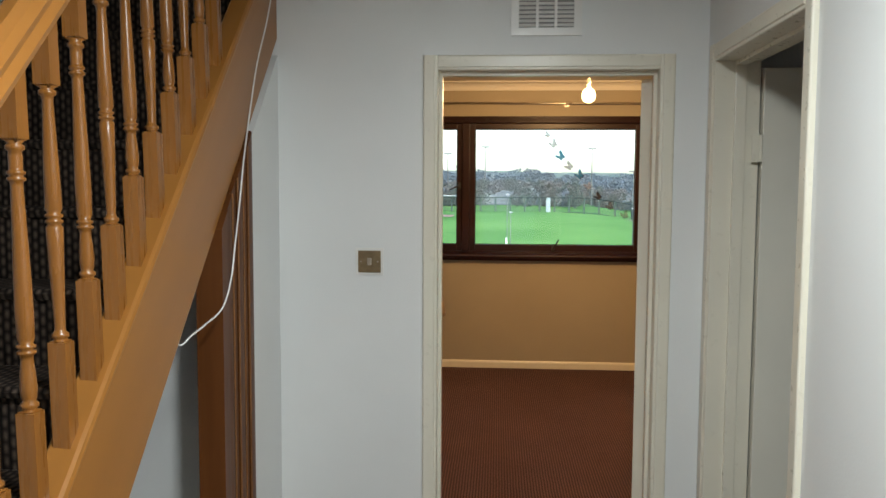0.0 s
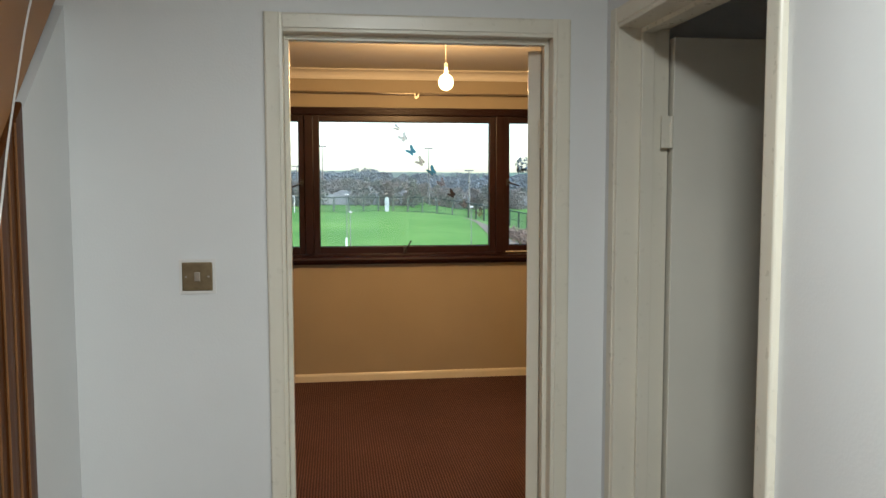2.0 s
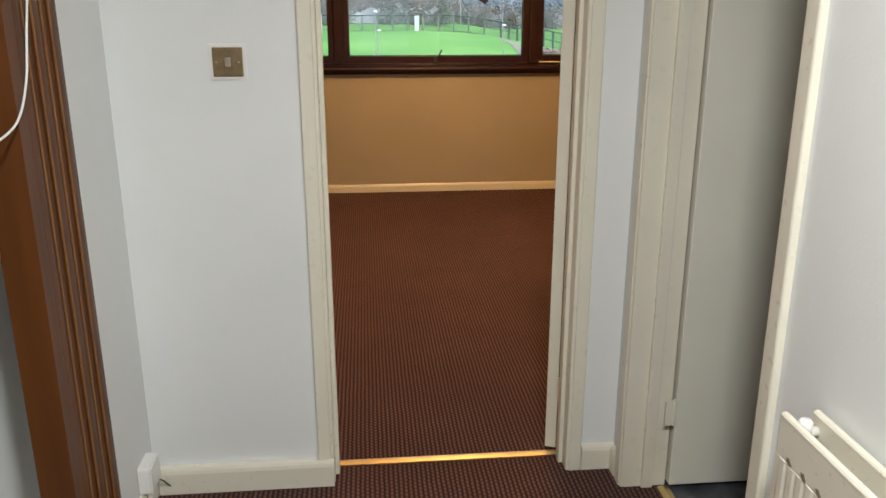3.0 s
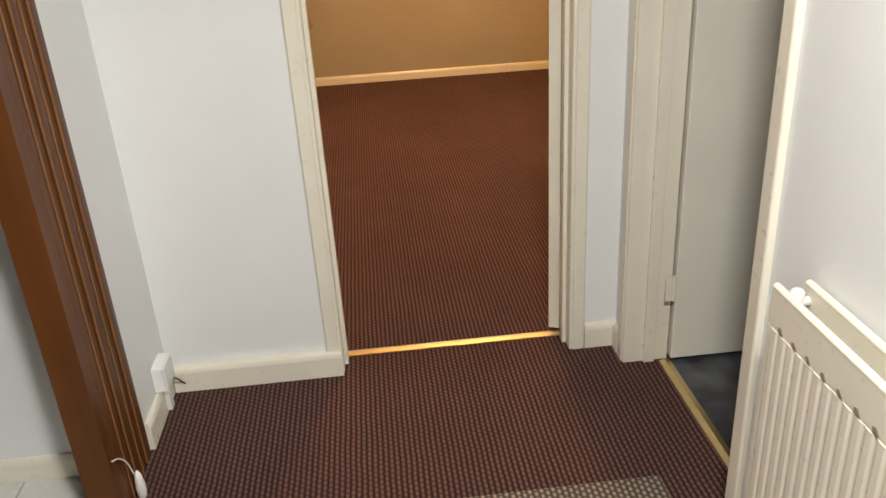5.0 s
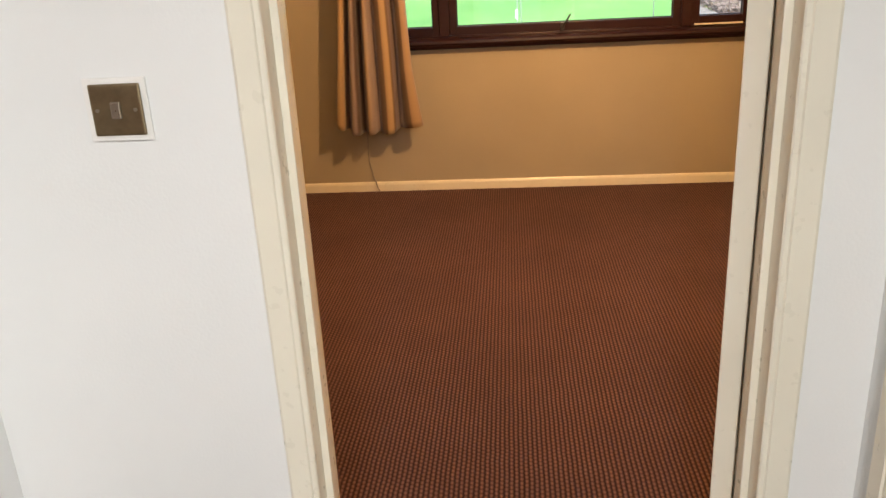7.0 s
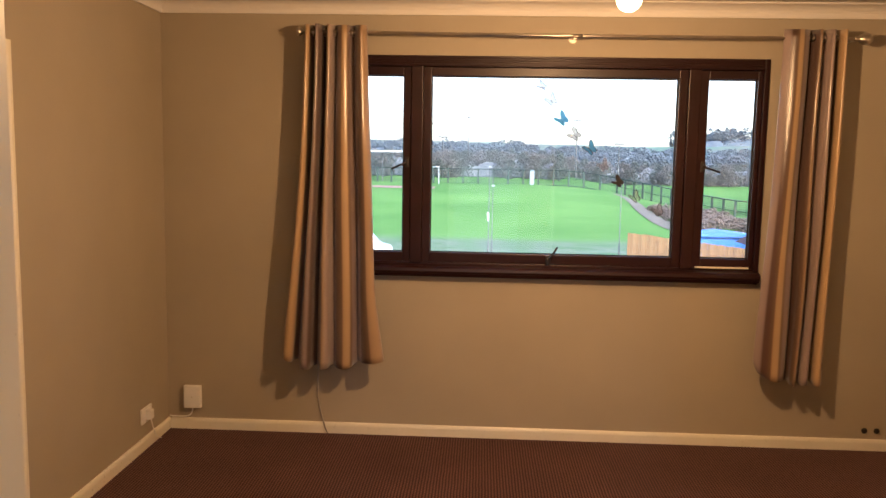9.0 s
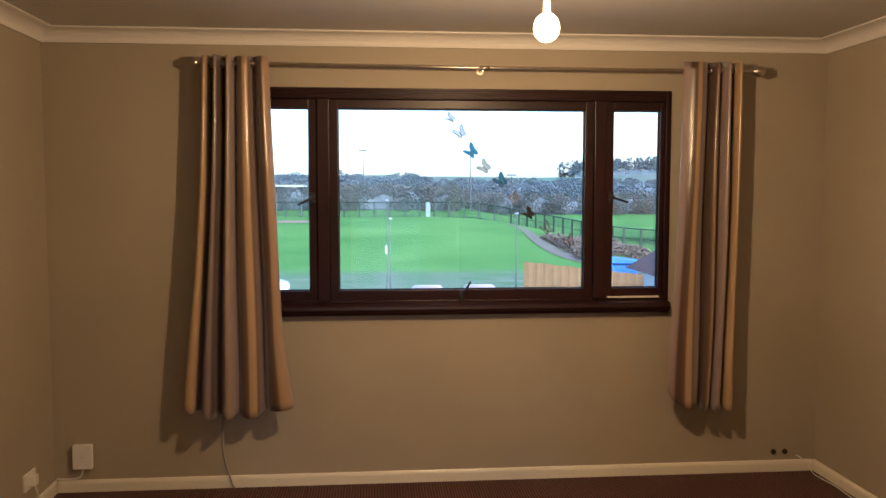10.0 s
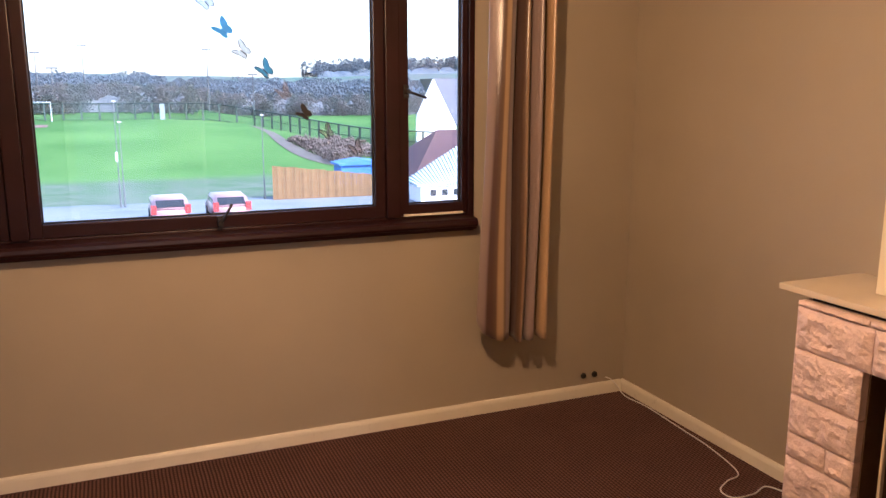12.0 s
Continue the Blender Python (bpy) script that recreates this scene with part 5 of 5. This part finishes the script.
def car(px, py, paint, label, long_=4.1, high=1.34, van=False, turn=0):
    """A parked vehicle, drawn along x and turned to stand as it is parked."""
    z = rise(px, py)
    x, y = 0.0, 0.0
    place = Matrix.Translation((px, py, 0)) @ Matrix.Rotation(radians(turn), 4, "Z")

    def put(name, bm, material, parent, label="", soft=False):
        bm.transform(place)
        return part(name, bm, material, parent, label, soft)

    c = thing("van" if van else "car", (px, py, z), label, "van" if van else "car", "parked vehicles")
    w = 0.88 if van else 0.76
    if van:
        out = [(-long_ / 2, 0.3), (long_ / 2, 0.3), (long_ / 2, 0.95), (long_ / 2 - 0.7, 1.15), (long_ / 2 - 1.3, high), (-long_ / 2 + 0.05, high), (-long_ / 2, high - 0.1)]
    else:
        out = [(-long_ / 2, 0.3), (long_ / 2, 0.3), (long_ / 2, 0.72), (long_ / 2 - 0.9, 0.92), (long_ / 2 - 1.5, high - 0.04), (long_ / 2 - 2.0, high), (-long_ / 2 + 0.7, high - 0.02), (-long_ / 2 + 0.1, 0.98), (-long_ / 2, 0.9)]
    bm = prism(bmesh.new(), [(x + a, z + b) for a, b in out], 1, y - w, y + w)
    bmesh.ops.bevel(bm, geom=list(bm.edges), offset=0.09, segments=2, affect="EDGES")
    put("body", bm, paint, c, soft=True)
    a0, a1 = (long_ / 2 - 1.9, long_ / 2 - 1.2) if van else (-long_ / 2 + 0.55, long_ / 2 - 1.35)
    for s in (-1, 1):
        yy = y + s * (w + 0.002)
        put("side_window", prism(bmesh.new(), [(x + a0, z + 0.95), (x + a1, z + 0.95), (x + a1 - 0.3, z + high - 0.16), (x + a0 + 0.25, z + high - 0.16)], 1, min(yy, yy + s * 0.01), max(yy, yy + s * 0.01)), CAR_GLASS, c)
        for q in (-long_ / 2 + 0.75, long_ / 2 - 0.8):
            wheel = put("wheel", lathe(bmesh.new(), [(0.30, -0.09), (0.31, -0.06), (0.31, 0.06), (0.30, 0.09)], x + q, y + s * (w - 0.05), z + 0.31, 16, "y"), RUBBER, c)
            put("rim", lathe(bmesh.new(), [(0.20, -0.005), (0.19, 0.005)], x + q, y + s * (w + 0.047), z + 0.31, 14, "y"), GALV, wheel, "grey metal rim")
    if not van:
        a, b = -long_ / 2 + 0.12, -long_ / 2 + 0.62
        put("rear_window", prism(bmesh.new(), [(x + a - 0.012, z + 1.0), (x + b - 0.03, z + high - 0.07), (x + b - 0.015, z + high - 0.07), (x + a + 0.01, z + 1.0)], 1, y - w + 0.16, y + w - 0.16), CAR_GLASS, c)
        for q in (-1, 1):
            put("tail_light", boxes((x - long_ / 2 - 0.02, min(y + q * 0.6, y + q * 0.84), z + 0.72, x - long_ / 2 + 0.12, max(y + q * 0.6, y + q * 0.84), z + 1.12), bevel=0.02), CAR_RED, c, "red tail light")


VAN_WHITE = mat("white_vehicle_paint", (0.72, 0.74, 0.75), 0.25, 0.03, 2, 20, 0.0)
CAR_PINK = mat("pale_pink_vehicle_paint", (0.40, 0.24, 0.25), 0.3, 0.05, 2, 20, 0.0)
CAR_RED = mat("red_vehicle_paint", (0.42, 0.05, 0.05), 0.25, 0.05, 2, 20, 0.0)
car(-6.9, 44.5, VAN_WHITE, "white van parked at the edge of the yard", 4.6, 1.82, True)
car(2.78, 39.6, CAR_PINK, "pale pinkish hatchback with red tail lights parked on the road", turn=90)
car(5.42, 39.6, CAR_PINK, "pale pinkish hatchback parked with its back to the houses", turn=90)


def paling_fence():
    """Close-boarded garden fence, board by board."""
    f = thing("board_fence", (11.5, 46, -4.3), "new orange-brown close-boarded garden fence", "fence")
    woods = [mat("fresh_fence_board", c, 0.8, 0.15, 3, 30, 0.0) for c in ((0.175, 0.098, 0.042), (0.150, 0.085, 0.037), (0.195, 0.112, 0.050))]
    rnd = random.Random(4)
    for k in range(44):
        q = k / 43
        x, y, h = 8.86 + 6.9 * q, 46.0 - 0.4 * q, 1.93 - 0.80 * q + rnd.uniform(-0.03, 0.03)
        part("board", boxes((x, y - 0.02, -4.3, x + 0.150, y + 0.015 * (k % 2), -4.3 + h)), woods[k % 3], f)
    for h in (0.3, 0.9):
        part("rail", boxes((8.9, 46.03, -4.3 + h, 15.6, 46.1, -4.2 + h)), woods[0], f)


paling_fence()
BLUE_SHEET = mat("blue_shed_cladding", (0.05, 0.17, 0.50), 0.5, 0.12, 4, 20, 0.0)
ROOF_BROWN = mat("red_brown_roof_tiles", (0.085, 0.046, 0.050), 0.8, 0.2, 2, 12, 0.0)
SLATE = mat("dark_grey_slates", (0.10, 0.11, 0.15), 0.6, 0.15, 2, 12, 0.0)
WHITE_WALL = mat("white_rendered_wall", (0.78, 0.78, 0.78), 0.8, 0.04, 1, 10, 0.0)
PALE_ROOF = mat("pale_profiled_roof_sheet", (0.40, 0.50, 0.52), 0.5, 0.1, 3, 20, 0.0)


def shed():
    s = thing("garden_shed", (15.8, 52, -4.3), "blue clad shed with a blue sheet roof behind the fence", "shed")
    part("wall", boxes((14.3, 51.2, -4.3, 17.6, 53.0, -2.98)), BLUE_SHEET, s)
    part("roof", prism(bmesh.new(), [(14.1, -2.98), (17.8, -2.98), (17.8, -2.86), (15.7, -2.62), (14.1, -2.86)], 1, 51.0, 53.2), BLUE_SHEET, s)


shed()


def houses():
    h = thing("house", (20.5, 47, -4.3), "low house with a red-brown tiled roof and white walls", "house")
    part("wall", boxes((17.0, 44.2, -4.3, 25.5, 50.0, -3.2)), WHITE_WALL, h)
    hip = bmesh.new()
    eave = [hip.verts.new(p) for p in ((16.4, 43.6, -3.2), (26, 43.6, -3.2), (26, 50.6, -3.2), (16.4, 50.6, -3.2))]
    ridge = [hip.verts.new(p) for p in ((19.3, 47.1, -0.60), (26, 47.1, -0.60))]
    for q in ((eave[0], eave[1], ridge[1], ridge[0]), (eave[2], eave[3], ridge[0], ridge[1]), (eave[3], eave[0], ridge[0]), (eave[1], eave[2], ridge[1]), (eave[3], eave[2], eave[1], eave[0])):
        hip.faces.new(q)
    bmesh.ops.recalc_face_normals(hip, faces=hip.faces)
    part("roof", hip, ROOF_BROWN, h, "hipped roof of red-brown tiles")
    wing = thing("house", (19.5, 42.5, -4.3), "white house wing with a pale profiled roof", "house")
    part("wall", boxes((16.1, 41.6, -4.3, 22.5, 43.4, -3.36)), WHITE_WALL, wing)
    part("gable", prism(bmesh.new(), [(16.1, -3.355), (22.5, -3.355), (22.5, 0.46), (16.1, -3.2)], 1, 43.2, 43.4), WHITE_WALL, wing)
    bm = bmesh.new()
    for k in range(38):
        x = 15.8 + 0.18 * k
        prism(bm, [(41.35, -3.34), (43.25, -3.22 + 0.57 * (x - 15.8)), (43.25, -3.12 + 0.57 * (x - 15.8)), (41.35, -3.27)], 0, x, x + 0.135)
    box(bm, 15.8, 41.38, -3.39, 22.6, 43.2, -3.358)
    part("roof", bm, PALE_ROOF, wing, "pale ribbed roof sheets")
    for x in (16.55, 17.25, 17.95):
        win = part("window", boxes((x, 41.54, -4.02, x + 0.5, 41.598, -3.52)), WHITE_METAL, wing)
        part("window_pane", boxes((x + 0.07, 41.53, -3.95, x + 0.43, 41.5395, -3.59)), CAR_GLASS, win)
    tall = thing("house", (33, 80, -5.5), "tall house with a steep white gable and slate roof", "house")
    part("wall", prism(bmesh.new(), [(30.45, -6.0), (35.2, -6.0), (35.0, -1.8), (32.4, 3.05), (30.55, -0.7)], 1, 80.0, 80.3), WHITE_WALL, tall)
    part("roof", prism(bmesh.new(), [(32.45, 3.1), (35.2, -1.9), (43, -1.9), (42, 3.1)], 1, 80.1, 84.2), SLATE, tall)


houses()


# ---- woods and hedges ----
def foliage(name, dark, light):
    m = mat(name, dark, 0.9, 0.3, 0.6, 8, 0.0, spec=0.1)
    n, l = m.node_tree.nodes, m.node_tree.links
    geo = n.new("ShaderNodeNewGeometry")
    ramp = n.new("ShaderNodeValToRGB")
    ramp.color_ramp.elements[0].color, ramp.color_ramp.elements[1].color = (*dark, 1), (*light, 1)
    l.new(geo.outputs["Random Per Island"], ramp.inputs[0]), l.new(ramp.outputs[0], n["Principled BSDF"].inputs["Base Color"])
    tr, mx = n.new("ShaderNodeBsdfTranslucent"), n.new("ShaderNodeMixShader")
    mx.inputs[0].default_value = 0.62
    l.new(ramp.outputs[0], tr.inputs[0]), l.new(n["Principled BSDF"].outputs[0], mx.inputs[1])
    l.new(tr.outputs[0], mx.inputs[2]), l.new(mx.outputs[0], n["Material Output"].inputs[0])
    return m


def wood(name, spots, material, seed, label, grain=1.0, clumps=230):
    """Many trees far off: trunks with crowns of small broken clumps, as one mass."""
    rnd = random.Random(seed)
    verts, faces = [], []
    for x, y, h, w in spots:
        z = rise(x, y)
        i = len(verts)
        verts += [(x - 0.12, y, z - 0.3), (x + 0.12, y, z - 0.3), (x, y, z + h * 0.7)]
        faces.append((i, i + 1, i + 2))
        for _ in range(clumps):
            a, q = rnd.uniform(0, 2 * math.pi), rnd.random() ** 0.5
            hz = rnd.uniform(0.04, 1.0)
            r = w * q * math.sin(math.pi * min(0.97, 0.18 + 0.76 * hz)) ** 0.7
            c = (x + r * math.cos(a), y + r * math.sin(a), z + h * hz)
            size = rnd.uniform(0.06, 0.17) * grain
            i = len(verts)
            for d in ((1, 0, 0), (-0.5, 0.8, 0), (-0.5, -0.8, 0), (0, 0, 1.2), (0, 0, -0.9)):
                k = size * rnd.uniform(0.5, 1.6)
                verts.append((c[0] + k * d[0] + rnd.uniform(-0.3, 0.3) * size, c[1] + k * d[1], c[2] + k * d[2] + rnd.uniform(-0.3, 0.3) * size))
            for k in range(3):
                faces += [(i + k, i + (k + 1) % 3, i + 3), (i + (k + 1) % 3, i + k, i + 4)]
    me = bpy.data.meshes.new(name)
    me.from_pydata(verts, [], faces)
    me.shade_smooth()
    me.materials.append(material)
    tagged(new(name, me), label, "trees", kind="stuff")


rnd = random.Random(12)
# leaf colours carry aerial haze: paler and bluer than the foliage itself
HAZED_AUTUMN = foliage("hazed_autumn_foliage", (0.225, 0.245, 0.260), (0.305, 0.290, 0.270))
HAZED_GREEN = foliage("hazed_green_foliage", (0.160, 0.200, 0.200), (0.225, 0.255, 0.230))
HAZE_WOOD = foliage("hazed_far_foliage", (0.195, 0.245, 0.285), (0.235, 0.275, 0.300))


def near_edge(x):
    """The woods start behind the fence, further off where a second field lies."""
    return 124 if x < 13 else 152


def spread_trees(count, depth, low, high, w0, w1):
    got = []
    for _ in range(count):
        x = rnd.uniform(-48, 88)
        got.append((x, near_edge(x) + depth * rnd.random() ** 1.4, rnd.uniform(low, high), rnd.uniform(w0, w1)))
    return got


def canopy(name, x0, x1, y0, y1, dx, dy, height, edge, material, label):
    """The closed crowns of a far wood, as one rolling mass with a ragged top."""
    nx, ny = int((x1 - x0) / dx), int((y1 - y0) / dy)
    verts, faces = [], []
    for j in range(ny + 1):
        for i in range(nx + 1):
            x, y = x0 + dx * i, y0 + dy * j
            lump = 0.62 + 0.45 * noise.noise(Vector((x * 0.30, y * 0.16, 1.7))) + 0.5 * noise.noise(Vector((x * 1.1, y * 0.5, 5.1)))
            tall = height * max(0.25, lump) if y > edge(x) else -1.0
            verts.append((x + 0.3 * dx * noise.noise(Vector((x, y, 3.0))), y, rise(x, y) + tall))
    for j in range(ny):
        for i in range(nx):
            a = j * (nx + 1) + i
            faces.append((a, a + 1, a + nx + 2, a + nx + 1))
    me = bpy.data.meshes.new(name)
    me.from_pydata(verts, [], faces)
    me.shade_smooth()
    me.materials.append(material)
    tagged(new(name, me), label, "trees", kind="stuff")


# crowns are blue-greyed too; the haze of distance is mixed into their colour
canopy("woodland_canopy", -110, 150, 115, 245, 0.8, 2.0, 3.0, lambda x: near_edge(x) + 5, mat("hazed_autumn_canopy", (0.150, 0.162, 0.170), 0.95, 0.35, 0.22, 2.0, 0.0, stain=(0.10, 0.125, 0.115), stain_scale=0.12, spec=0.1), "brown and grey-green woodland crowns with haze painted in")
canopy("hillside_canopy", -170, 300, 238, 345, 2.0, 4.0, 4.5, lambda x: 240, mat("hazy_hill_canopy", (0.125, 0.155, 0.180), 0.95, 0.25, 0.10, 1.0, 0.0, spec=0.1), "crowns on the far hillside, greyed blue by painted haze")
canopy("hilltop_canopy", 140, 330, 556, 612, 2.0, 6.0, 5.5, lambda x: 560, mat("hazy_hilltop_canopy", (0.105, 0.130, 0.150), 0.95, 0.2, 0.10, 1.0, 0.0, spec=0.1), "crowns along the hilltop, greyed blue by painted haze")
wood("woodland", spread_trees(400, 55, 2.3, 4.2, 1.3, 2.4), HAZED_AUTUMN, 1, "autumn woodland beyond the field, greyed by painted haze")
wood("woodland", spread_trees(230, 55, 2.3, 4.5, 1.2, 2.2), HAZED_GREEN, 2, "green trees among the autumn woodland, greyed by painted haze")
wood("hill_woodland", [(rnd.uniform(-90, 190), rnd.uniform(185, 340), rnd.uniform(3.5, 6), rnd.uniform(3, 6)) for _ in range(700)], HAZE_WOOD, 3, "woods on the far hillside with haze put into their colour", 2.4, 120)
wood("hilltop_woodland", [(rnd.uniform(140, 330), rnd.uniform(560, 610), rnd.uniform(8, 13), rnd.uniform(2, 4)) for _ in range(260)], HAZE_WOOD, 4, "line of trees along the hilltop, blue-grey with painted haze", 4.5, 60)
wood("rough_hedge", [(rnd.uniform(17.8, 24), rnd.uniform(66, 82), rnd.uniform(0.5, 1.1), rnd.uniform(0.7, 1.4)) for _ in range(70)], foliage("dry_scrub", (0.25, 0.205, 0.18), (0.38, 0.32, 0.29)), 5, "dry pale scrub beside the earth path", 0.8, 110)

# ---- floor tiles under the stairs ----
tile = mesh("floor_tile", boxes((0, 0, 0, 0.296, 0.296, 0.0055), bevel=0.0012), TILE)
under = bpy.data.objects["floor_under_stairs"]
for i in range(4):
    for j in range(9):
        x, y = LX - 0.036 - 0.30 * (i + 1), -0.402 - 0.30 * (j + 1)
        if x < -1.52:
            continue
        o = new("floor_tile", tile)
        o.parent = under
        o.location = (x, y, -0.0058)
